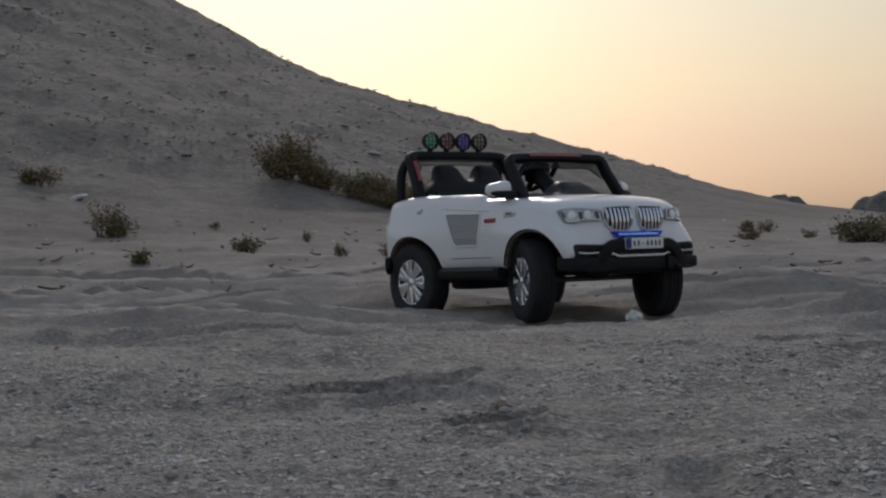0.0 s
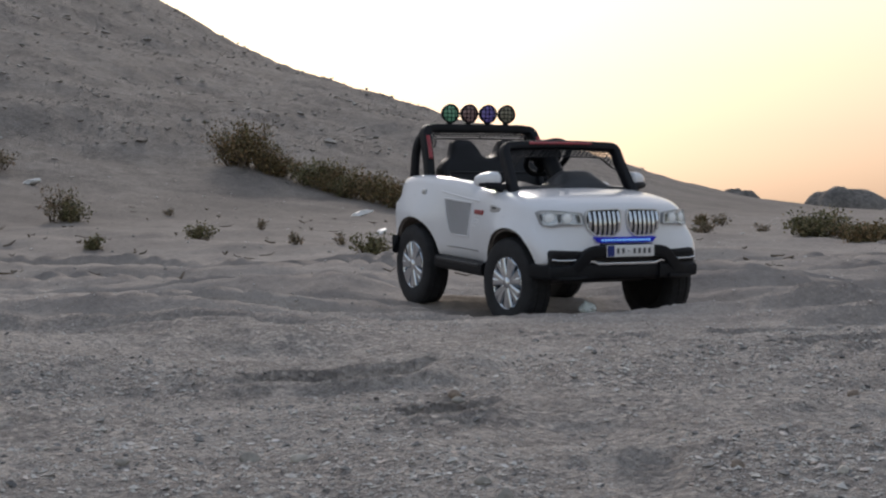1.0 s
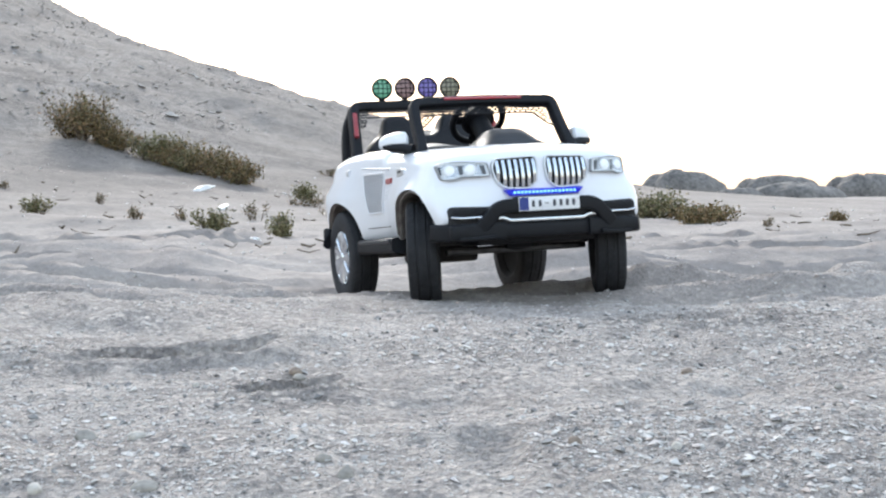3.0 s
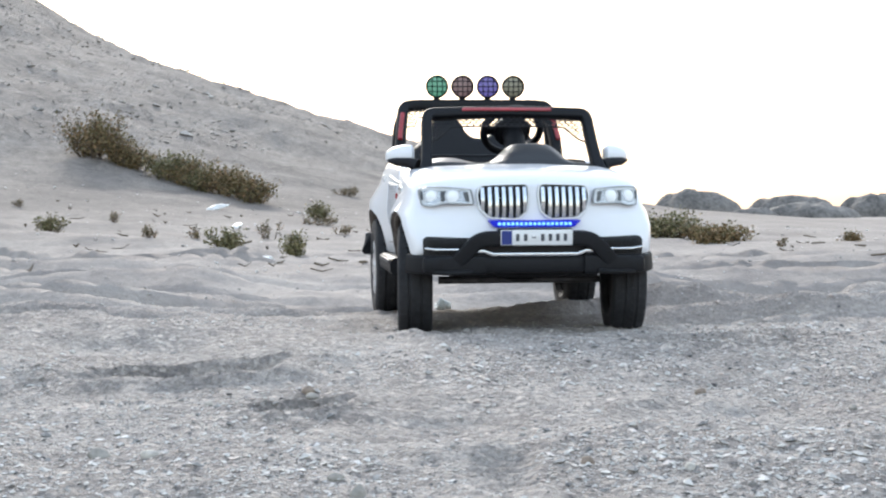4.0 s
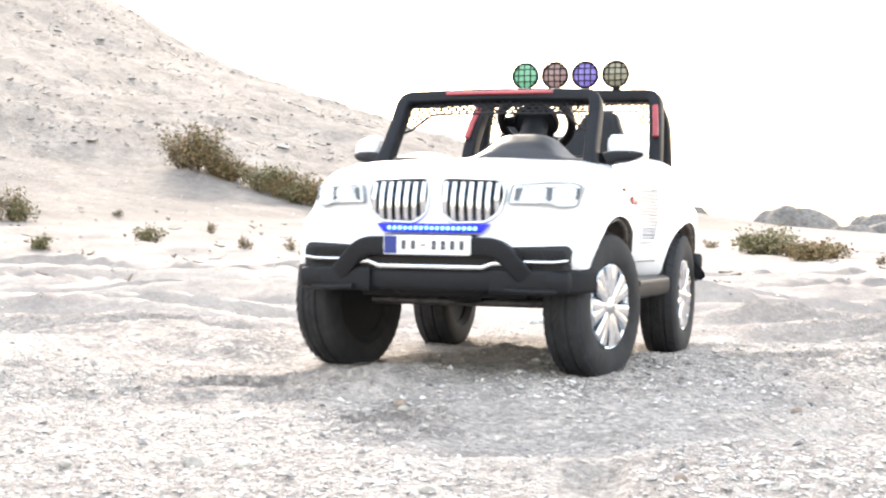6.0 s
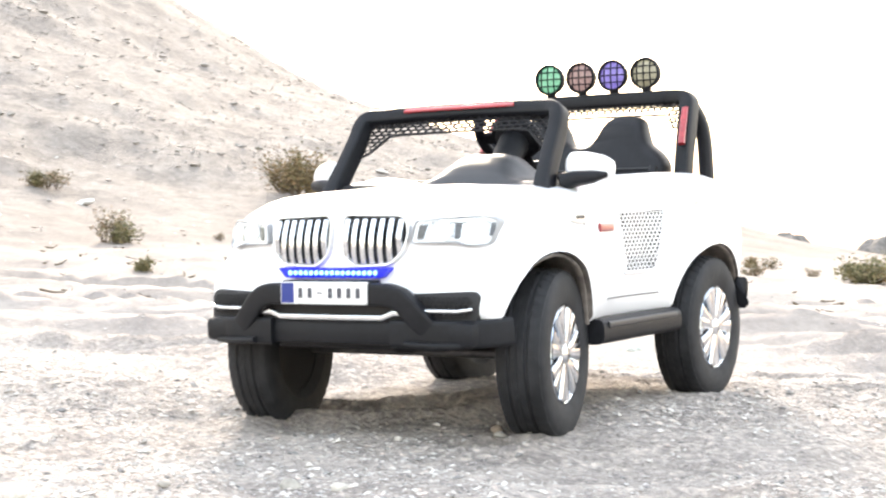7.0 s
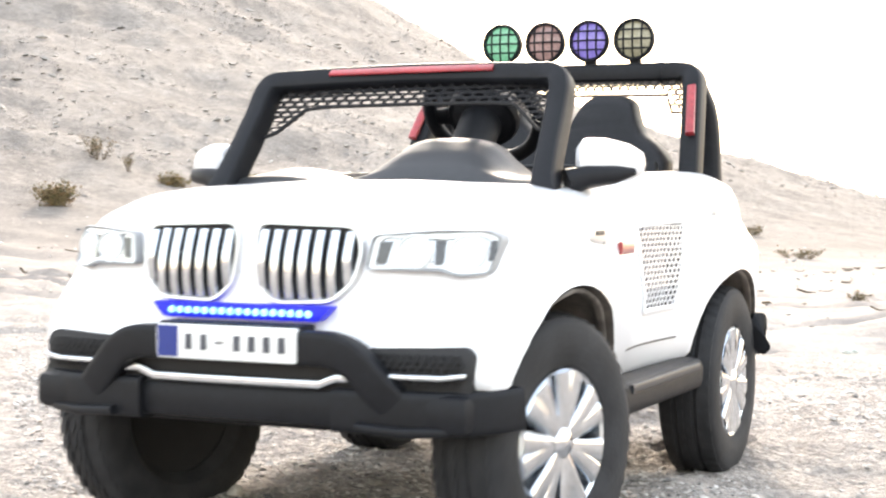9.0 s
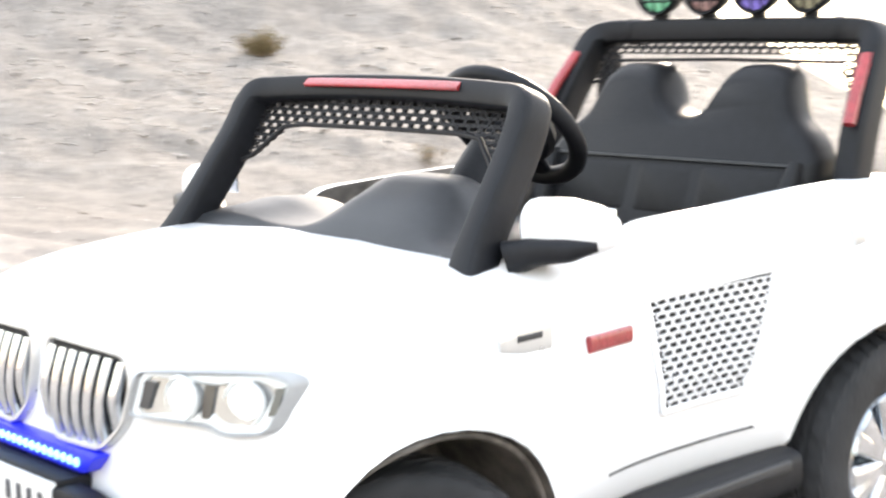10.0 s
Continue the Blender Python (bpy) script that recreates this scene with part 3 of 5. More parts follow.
def mesh_panel(inside, u0, u1, v0, v1, pitch_u, pitch_v, place, wire, depth):
    """A honeycomb sheet: cells on a staggered grid where inside(u, v), each a small hexagonal ring of walls, set by place(u, v, w)."""
    bm = bmesh.new()
    row = 0
    v = v0
    while v <= v1 + 1e-6:
        u = u0 + (pitch_u / 2 if row % 2 else 0)
        while u <= u1 + 1e-6:
            if inside(u, v):
                out, inn = [], []
                for k in range(6):
                    a = math.pi / 3 * k + math.pi / 6 * 0
                    cu, cv = math.cos(a), math.sin(a)
                    out.append((u + cu * pitch_u * 0.66, v + cv * pitch_v * 0.60))
                    inn.append((u + cu * (pitch_u * 0.66 - wire), v + cv * (pitch_v * 0.60 - wire)))
                A = [bm.verts.new(place(*p, 0)) for p in out]
                B = [bm.verts.new(place(*p, 0)) for p in inn]
                C = [bm.verts.new(place(*p, -depth)) for p in inn]
                D = [bm.verts.new(place(*p, -depth)) for p in out]
                for k in range(6):
                    j = (k + 1) % 6
                    for q, r in ((A, B), (B, C), (C, D), (D, A)):
                        bm.faces.new((q[k], q[j], r[j], r[k]))
            u += pitch_u
        v += pitch_v
        row += 1
    return bm


def on_nose(dx):
    return lambda p: nose((p[0] + dx, p[1], p[2]))


def rounded(pts, r=0.012, n=4):
    """Round the corners of an outline."""
    out = []
    m = len(pts)
    for i in range(m):
        a, b, c = (Vector(pts[(i + k) % m]) for k in (-1, 0, 1))
        q = min(r, (a - b).length * 0.45, (c - b).length * 0.45)
        p0, p1 = b + (a - b).normalized() * q, b + (c - b).normalized() * q
        for k in range(n + 1):
            t = k / n
            out.append(tuple(p0 * (1 - t) ** 2 + b * 2 * t * (1 - t) + p1 * t * t))
    return out


def grown(pts, d):
    """An outline scaled about its middle by d metres or so."""
    cx, cy = sum(p[0] for p in pts) / len(pts), sum(p[1] for p in pts) / len(pts)
    out = []
    for x, y in pts:
        l = math.hypot(x - cx, y - cy)
        out.append((x + (x - cx) / l * d, y + (y - cy) / l * d))
    return out


def band(outline, inner, x0, x1, to):
    """A ring-shaped slab between two outlines of equal length."""
    bm = bmesh.new()
    V = [[bm.verts.new(to(Vector((x, y, z)))) for y, z in o] for o, x in ((outline, x0), (outline, x1 - 0.003), (grown(outline, -0.002), x1), (grown(inner, 0.002), x1), (inner, x1 - 0.003), (inner, x0))]
    n = len(outline)
    for a, b in zip(V, V[1:]):
        for i in range(n):
            j = (i + 1) % n
            bm.faces.new((a[i], a[j], b[j], b[i]))
    return bm


def flip(pts, s):
    return [(s * y, z) for y, z in (pts if s > 0 else pts[::-1])]


FRONT = 0.705


def wrap(p):
    """Lay the headlamps on the swept-back corner."""
    x, y, z = p
    return nose((x + 0.011, y, z))


def build_front(car):
    for s in (1, -1):
        # kidney grille
        kidney = rounded(flip([(0.010, 0.445), (0.015, 0.476), (0.166, 0.472), (0.177, 0.44), (0.168, 0.395), (0.136, 0.366), (0.045, 0.363), (0.015, 0.39)], s), 0.016)
        g = part("grille_frame", band(kidney, grown(kidney, -0.008), FRONT - 0.03, FRONT + 0.010, on_nose(0)), SILVER, car, "silver-white kidney grille frame")
        part("grille_backing", plate(grown(kidney, -0.006), FRONT - 0.03, FRONT + 0.003, to=on_nose(0)), DARK, g)
        for k in range(7):
            y = s * (0.028 + k * 0.0212)
            lo, hi = (0.373 + 0.012 * (k in (0, 6)), 0.462) if k < 6 else (0.392, 0.460)
            part("grille_bar", bar(spline([nose((FRONT + a, y, b)) for a, b in ((0.002, lo), (0.0095, lo + 0.022), (0.012, (lo + hi) / 2), (0.0095, hi - 0.022), (0.004, hi))], 4), 0.014, 0.0132), CHROME, g, "upright chrome grille bar")
        # headlamp
        lamp = rounded(flip([(0.188, 0.458), (0.27, 0.466), (0.325, 0.466), (0.343, 0.457), (0.335, 0.408), (0.298, 0.404), (0.280, 0.411), (0.180, 0.413)], s), 0.008)
        h = part("headlight", band(lamp, grown(lamp, -0.0035), FRONT - 0.08, FRONT + 0.006, wrap), SEAM, car, "swept headlight with twin round lamps")
        part("lamp_housing", band(grown(lamp, -0.003), grown(lamp, -0.015), FRONT - 0.08, FRONT + 0.003, wrap), HOUSING, h)
        part("reflector", plate(grown(lamp, -0.013), FRONT - 0.08, FRONT + 0.0, to=wrap), REFLECTOR, h)
        for y in (0.243, 0.305):
            q = wrap((FRONT + 0.002, s * y, 0.436))
            ringbm = lathe([(0.0235, -0.004), (0.0245, 0.0), (0.022, 0.003), (0.0205, 0.001), (0.020, -0.003)], 24, "X")
            bulb = lathe([(0.020, -0.002), (0.017, 0.002), (0.010, 0.004), (0.0005, 0.005)], 24, "X")
            for b in (ringbm, bulb):
                bmesh.ops.rotate(b, verts=b.verts[:], matrix=Matrix.Rotation(s * (0.1 if y < 0.25 else 0.35), 3, "Z"))
                bmesh.ops.translate(b, verts=b.verts[:], vec=q)
            part("lamp_ring", ringbm, HOUSING, h)
            part("lamp", bulb, LAMP_WHITE, h, "glowing white round lamp")
        dv = plate(flip([(0.268, 0.452), (0.279, 0.452), (0.279, 0.420), (0.270, 0.420)], s), FRONT - 0.006, FRONT + 0.004, to=wrap)
        part("divider", dv, DIM, h)
        part("inner_divider", plate(flip([(0.199, 0.450), (0.214, 0.450), (0.207, 0.422), (0.195, 0.422)], s), FRONT - 0.006, FRONT + 0.004, to=wrap), DIM, h)
        part("outer_divider", plate(flip([(0.330, 0.452), (0.337, 0.452), (0.335, 0.425), (0.329, 0.425)], s), FRONT - 0.006, FRONT + 0.004, to=wrap), DIM, h)
        # side opening in the bumper
        slot = rounded(flip([(0.19, 0.311), (0.326, 0.316), (0.337, 0.306), (0.335, 0.255), (0.20, 0.25)], s), 0.006)
        part("bumper_slot", plate(slot, FRONT - 0.06, FRONT + 0.011, 0.002, to=on_nose(0)), DARK, car, "dark recessed bumper opening")
        part("slot_mesh", mesh_panel(lambda u, v: 0.2 < u < 0.325 and 0.262 < v < 0.304, 0.2, 0.325, 0.262, 0.304, 0.011, 0.008, lambda u, v, w: nose((FRONT + 0.014 + w, s * u, v)), 0.0016, 0.003), MESH, car)
        part("chrome_strip", bar([nose((FRONT + 0.017, s * y, 0.277 + 0.004 * (y > 0.3))) for y in (0.205, 0.235, 0.27, 0.30, 0.332)], 0.010, 0.0075), CHROME, car, "slim chrome bumper strip")
        # lower corner of the bumper with its lip
        part("bumper_corner", bar([nose((x, s * y, z)) for x, y, z in ((0.712, 0.15, 0.230), (0.712, 0.25, 0.230), (0.708, 0.292, 0.230), (0.698, 0.325, 0.231), (0.676, 0.350, 0.232), (0.648, 0.366, 0.234))], 0.042, 0.058, (1, 0.2 * s, 0), round_=0.3), BLACK, car, "", 28)
        part("bumper_lip", bar([nose((x, s * y, z)) for x, y, z in ((0.728, 0.19, 0.211), (0.726, 0.25, 0.207), (0.716, 0.30, 0.208), (0.692, 0.331, 0.212))], 0.035, 0.014, (1, 0, 0), round_=0.5), BLACK, car)
    # lower bumper, centre
    part("bumper", box(0.60, 0.722, -0.34, 0.34, 0.205, 0.256, 0.012), BLACK, car, "black plastic front bumper")
    centre = rounded([(-0.19, 0.302), (0.19, 0.302), (0.2, 0.246), (-0.2, 0.246)], 0.008)
    part("bumper_grille", plate(centre, FRONT - 0.03, FRONT + 0.010), DARK, car)
    part("chrome_strip", bar([(0.722 + 0.004 * math.cos(y * 8), y, 0.272 - 0.010 * (abs(y) < 0.15)) for y in (-0.176, -0.155, -0.13, -0.06, 0, 0.06, 0.13, 0.155, 0.176)], 0.010, 0.012), CHROME, car, "slim chrome bumper strip")
    path = spline([(0.704, -0.262, 0.226), (0.712, -0.238, 0.240), (0.720, -0.212, 0.266), (0.726, -0.182, 0.296), (0.729, -0.155, 0.308), (0.730, -0.12, 0.310), (0.730, 0, 0.310),
                   (0.730, 0.12, 0.310), (0.729, 0.155, 0.308), (0.726, 0.182, 0.296), (0.720, 0.212, 0.266), (0.712, 0.238, 0.240), (0.704, 0.262, 0.226)], 5)
    part("bull_bar", bar(path, 0.034, 0.046, (1, 0, 0), round_=0.3), BLACK, car, "black bull bar across the bumper", 28)
    part("skid_panel", plate([(-0.10, 0.19), (0.10, 0.19), (0.14, 0.215), (-0.14, 0.215)], 0.56, 0.66, 0.008), BLACK, car)
    # blue light bar under the grilles
    strip = rounded([(-0.142, 0.364), (0.142, 0.364), (0.122, 0.343), (-0.122, 0.343)], 0.004)
    led = part("light_bar", plate(strip, FRONT - 0.01, FRONT + 0.010, 0.002), LED_BODY, car, "glowing blue light bar")
    for k in range(17):
        y = -0.108 + k * 0.0135
        b = lathe([(0.0052, 0), (0.0046, 0.002), (0.0028, 0.003), (0.0003, 0.0034)], 12, "X")
        bmesh.ops.translate(b, verts=b.verts[:], vec=(FRONT + 0.0105, y, 0.353))
        part("light_diode", b, LED, led)
    # plate with bars in place of its number
    pl = part("number_plate", plate(rounded([(-0.109, 0.336), (0.109, 0.336), (0.109, 0.290), (-0.109, 0.290)], 0.004), 0.742, 0.749, 0.001), PLATE, car, "white plate with a blue end band")
    part("plate_holder", box(0.70, 0.742, -0.111, 0.111, 0.287, 0.339, 0.003), BLACK, pl)
    part("blue_band", plate([(-0.107, 0.334), (-0.075, 0.334), (-0.075, 0.292), (-0.107, 0.292)], 0.748, 0.7502), PLATE_BLUE, pl)
    for k, y in enumerate((-0.058, -0.034, -0.009, 0.018, 0.041, 0.064, 0.087)):
        wide, tall = (0.0052, 0.0105) if k != 2 else (0.0065, 0.0016)
        part("plate_bar", plate([(y - wide, 0.313 + tall), (y + wide, 0.313 + tall), (y + wide, 0.313 - tall), (y - wide, 0.313 - tall)], 0.748, 0.7498), INK, pl)


def side_y(x, z):
    """The half width of the body's flank."""
    xs = [s[0] for s in STATIONS]
    zb, w, zs, ws = (float(np.interp(x, xs, [s[k] for s in STATIONS])) for k in (1, 2, 3, 4))
    zm = zb + (zs - zb) * 0.42
    return float(np.interp(z, [zb, zb + 0.012, zb + 0.06, zm, zm + 0.04, zs - 0.07, zs - 0.03, zs - 0.008], [w - 0.022, w - 0.012, w - 0.006, w, w - 0.004, ws + 0.022, ws + 0.012, ws]))


def build_sides(car):
    for s in (1, -1):
        # side vent: dark recess and a white honeycomb over it

        def inside(u, v, m=0.0):
            t = (v - 0.330) / 0.138
            return -0.088 - 0.073 * t + m < u < 0.062 + 0.022 * t - m and 0.332 + m < v < 0.468 - m
        bm = bmesh.new()
        n = 10
        grid = []
        for j in range(n + 1):
            z = 0.330 + 0.140 * j / n
            t = j / n
            row = []
            for i in range(n + 1):
                x = (-0.090 - 0.073 * t) + (0.154 + 0.095 * t) * i / n
                row.append(bm.verts.new((x, s * (side_y(x, z) + 0.0015), z)))
            grid.append(row)
        for j in range(n):
            for i in range(n):
                bm.faces.new((grid[j][i], grid[j][i + 1], grid[j + 1][i + 1], grid[j + 1][i]))
        v = part("side_vent", bm, DARK, car, "trapezoid side vent with white honeycomb")
        hx = mesh_panel(lambda u, w: inside(u, w, 0.001), -0.17, 0.09, 0.334, 0.468, 0.0195, 0.0092, lambda a, b, w: (a, s * (side_y(a, b) + 0.004 + w), b), 0.0018, 0.003)
        part("vent_mesh", hx, WHITE, v)
        edge = [(0.089, 0.468), (-0.167, 0.476), (-0.092, 0.327), (0.066, 0.327), (0.089, 0.468)]
        fb = bmesh.new()
        for (xa, za), (xb, zb) in zip(edge, edge[1:]):
            bar([(xa + (xb - xa) * t, s * (side_y(xa + (xb - xa) * t, za + (zb - za) * t) + 0.002), za + (zb - za) * t) for t in np.linspace(0, 1, 6)], 0.006, 0.009, (0, 1, 0), fb)
        part("vent_frame", fb, WHITE, v)
        # red marker, ridges and the badge ahead of the vent
        part("side_reflector", bar([(x, s * (side_y(x, 0.43) + 0.002), z) for x, z in ((0.207, 0.434), (0.166, 0.434), (0.126, 0.434))], 0.008, 0.020, (0, 1, 0)), RED, car, "small red side reflector")
        for k in range(4):
            z = 0.410 - 0.013 * k
            part("flank_ridge", bar([(x, s * (side_y(x, z) - 0.001), z + 0.003) for x in (0.18 - 0.014 * k, 0.14 - 0.009 * k, 0.10 - 0.006 * k)], 0.006, 0.006, (0, 1, 0)), WHITE, car)
        bd = part("side_badge", bar([(x, s * (side_y(x, 0.455) + 0.002), 0.456) for x in (0.352, 0.31, 0.268)], [0.006, 0.008, 0.008], [0.014, 0.034, 0.036], (0, 1, 0)), SILVER, car, "small silver fender badge")
        part("badge_inset", bar([(x, s * (side_y(x, 0.455) + 0.004), 0.459) for x in (0.325, 0.285)], 0.006, 0.008, (0, 1, 0)), GREY, bd)
        # crease over the sill, black step below
        part("door_seam", bar([(x, s * (side_y(x, 0.27) + 0.0005), 0.272) for x in np.linspace(0.17, -0.12, 8)], 0.003, 0.003, (0, 1, 0)), GREY, car)
        part("belt_crease", bar([(x, s * (side_y(x, z) - 0.001), z) for x, z in ((0.15, 0.478), (0.05, 0.484), (-0.08, 0.494), (-0.2, 0.503))], 0.008, 0.007, (0, 1, 0)), WHITE, car)
        st = part("side_step", bar([(x, s * 0.368, 0.203) for x in np.linspace(0.248, -0.190, 6)], 0.062, 0.058, (0, 1, 0)), BLACK, car, "black side step")
        part("step_strip", bar([(x, s * 0.398, 0.218) for x in np.linspace(0.225, -0.16, 4)], 0.008, 0.014, (0, 1, 0)), GREY, st)
        # dark wheel arch edges
        for x, r in ((0.464, 0.201), (-0.400, 0.206)):
            arc = [(x + r * math.cos(a), s * (min(side_y(x + r * math.cos(a), max(0.25, 0.178 + 0.201 * math.sin(a))), 0.415) - 0.017 - 0.16 * max(0.0, x + r * math.cos(a) - 0.5)), 0.178 + 0.203 * math.sin(a)) for a in np.linspace(0.22, math.pi - 0.22, 26)]
            part("arch_lining", bar(arc, 0.014, 0.008, (0, 1, 0)), LINER, car)
        # door handle button behind the door
        part("door_handle", bar([(x, s * (side_y(x, 0.495) + 0.003), 0.495) for x in (-0.350, -0.366, -0.380)], 0.014, 0.024, (0, 1, 0)), SILVER, car, "small silver door handle")
        # mirror
        mir = bmesh.new()
        rings = []
        for k, (t, w, hgt) in enumerate(((0, 0.034, 0.044), (0.1, 0.052, 0.066), (0.4, 0.06, 0.070), (0.75, 0.052, 0.058), (0.95, 0.032, 0.036), (1.0, 0.012, 0.014))):
            y = 0.318 + 0.090 * t
            rings.append([(0.243 - 0.04 * t + w * 0.6 * math.copysign(abs(math.cos(a)) ** 0.7, math.cos(a)), s * y, 0.571 - 0.006 * t + hgt / 2 * math.copysign(abs(math.sin(a)) ** 0.7, math.sin(a))) for a in np.linspace(0, 2 * math.pi, 16, endpoint=False)])
        mm = part("mirror", loft(rings, bm=mir), WHITE, car, "white door mirror on a black foot")
        part("mirror_base", bar([(0.263, s * 0.305, 0.532), (0.248, s * 0.33, 0.543), (0.230, s * 0.37, 0.547), (0.214, s * 0.394, 0.551)], [0.060, 0.072, 0.068, 0.038], [0.046, 0.034, 0.028, 0.012], (1, 0, 0)), BLACK, mm)
        part("mirror_glass", box(0.178, 0.1825, min(s * 0.335, s * 0.39), max(s * 0.335, s * 0.39), 0.556, 0.589, 0.002), CHROME, mm)
    # rear bumper
    part("rear_bumper", bar([nose((x, y, z)) for x, y, z in ((-0.600, -0.404, 0.243), (-0.635, -0.408, 0.247), (-0.668, -0.33, 0.25), (-0.675, 0, 0.25), (-0.668, 0.33, 0.25), (-0.635, 0.408, 0.247), (-0.600, 0.404, 0.243))], 0.035, 0.085, (1, 0, 0)), BLACK, car, "black plastic rear bumper")


def both(path):
    return path + [(x, -y, z) for x, y, z in path[-2::-1]]


def build_bars(car):
    # windscreen frame
    p = spline(both([(0.338, 0.308, 0.464), (0.299, 0.284, 0.535), (0.222, 0.274, 0.642), (0.196, 0.270, 0.686), (0.183, 0.256, 0.704), (0.174, 0.215, 0.708), (0.165, 0.1, 0.712), (0.164, 0, 0.713)]), 5)
    grow = [max(0.0, 1 - min(i, len(p) - 1 - i) / 7) ** 1.8 for i in range(len(p))]
    f = part("windscreen_frame", bar(p, [0.050 + 0.010 * g for g in grow], [0.034 + 0.034 * g for g in grow], (1, 0, 0.35), round_=0.40), BLACK, car, "thick black windscreen frame without glass", 28)
    part("frame_reflector", bar([(0.190, y, 0.7225 + 0.001 * math.cos(8 * y)) for y in np.linspace(-0.150, 0.150, 7)], 0.015, 0.006, (0.7, 0, -0.55)), RED, f, "long red reflector strip")
    for y in (0.19, -0.19):
        part("frame_clip", bar([(0.168, y - 0.004, 0.7085), (0.168, y + 0.004, 0.7085)], 0.053, 0.038, (1, 0, 0.35)), BLACK, f)
    part("frame_mesh", mesh_panel(lambda u, v: 0.668 - 0.050 * max(0, (abs(u) - 0.185) / 0.06) < v < 0.702 and abs(u) < 0.256 - max(0, 0.69 - v) * 0.1,
                                  -0.252, 0.252, 0.618, 0.702, 0.0215, 0.0088, lambda u, v, w: (0.172 + (0.71 - v) * 0.55 + w, u, v), 0.0024, 0.006), MESH, f, "black honeycomb under the frame")
    part("mesh_edge", bar([(0.172 + (0.71 - z) * 0.55, y, z) for y, z in ((-0.262, 0.612), (-0.238, 0.621), (-0.192, 0.661), (-0.15, 0.665), (0, 0.666), (0.15, 0.665), (0.192, 0.661), (0.238, 0.621), (0.262, 0.612))], 0.007, 0.006), MESH, f)
    # rear roll bar
    p = spline(both([(-0.448, 0.300, 0.535), (-0.480, 0.295, 0.63), (-0.536, 0.283, 0.728), (-0.560, 0.274, 0.762), (-0.574, 0.248, 0.774), (-0.583, 0.19, 0.776), (-0.585, 0, 0.777)]), 5)
    r = part("roll_bar", bar(p, 0.056, 0.040, (1, 0, 0.1), round_=0.42), BLACK, car, "thick black rear roll bar", 28)
    for y in (0.205, -0.205):
        part("bar_clip", bar([(-0.583, y - 0.005, 0.7755), (-0.583, y + 0.005, 0.7755)], 0.061, 0.045, (1, 0, 0.1)), BLACK, r)
    part("roll_bar_mesh", mesh_panel(lambda u, v: abs(u) < 0.265 and v > 0.735 - 0.04 * (abs(u) > 0.225), -0.27, 0.27, 0.692, 0.768, 0.0185, 0.0105, lambda u, v, w: (-0.565 + (0.77 - v) * 0.3 + w, u, v), 0.0028, 0.006), MESH, r, "black honeycomb under the roll bar")
    part("mesh_edge", bar([(-0.565 + (0.77 - z) * 0.3, y, z) for y, z in ((-0.285, 0.69), (-0.235, 0.692), (-0.222, 0.728), (0, 0.731), (0.222, 0.728), (0.235, 0.692), (0.285, 0.69))], 0.007, 0.006), MESH, r)
    for s in (1, -1):
        part("brace", bar(spline([(-0.562, s * 0.270, 0.756), (-0.596, s * 0.282, 0.728), (-0.612, s * 0.295, 0.67), (-0.614, s * 0.302, 0.535)], 5), 0.042, 0.036, (1, 0, 0)), BLACK, r, "curved black brace")
        part("pillar_reflector", bar([(-0.440, s * 0.301, 0.643), (-0.470, s * 0.294, 0.690), (-0.512, s * 0.284, 0.741)], 0.012, 0.018, (1, 0, 0.4)), RED, r, "red reflector strip")
    for k, y in enumerate((-0.147, -0.049, 0.049, 0.147)):
        c = Vector((-0.570, y, 0.846))
        house = lathe([(0.001, -0.035), (0.022, -0.034), (0.036, -0.022), (0.042, -0.004), (0.0445, 0.010), (0.042, 0.016), (0.0375, 0.013), (0.0365, 0.004)], 28, "X")
        bmesh.ops.translate(house, verts=house.verts[:], vec=c)
        h = part("roof_light", house, BLACK, car, "round black spotlight with a guard")
        ln = lathe([(0.0375, 0.004), (0.031, 0.009), (0.016, 0.0115), (0.0005, 0.012)], 28, "X")
        bmesh.ops.translate(ln, verts=ln.verts[:], vec=c)
        part("lens", ln, POD[k], h, ("lit green lens", "dim rose lens", "lit violet lens", "dim olive lens")[k])
        for o in (-0.0195, 0.0, 0.0195):
            half = math.sqrt(0.0415 ** 2 - o * o)
            bow = [(-half, 0.013), (-half * 0.6, 0.018), (0, 0.020), (half * 0.6, 0.018), (half, 0.013)]
            part("guard_bar", tube([c + Vector((x, o, q)) for q, x in bow], 0.0021, 6), BLACK, h)
            part("guard_bar", tube([c + Vector((x, q, o)) for q, x in bow], 0.0021, 6), BLACK, h)
        part("stalk", bar([c + Vector((-0.004, 0, -0.036)), c + Vector((-0.006, 0, -0.058))], 0.024, 0.024, (1, 0, 0)), BLACK, h)


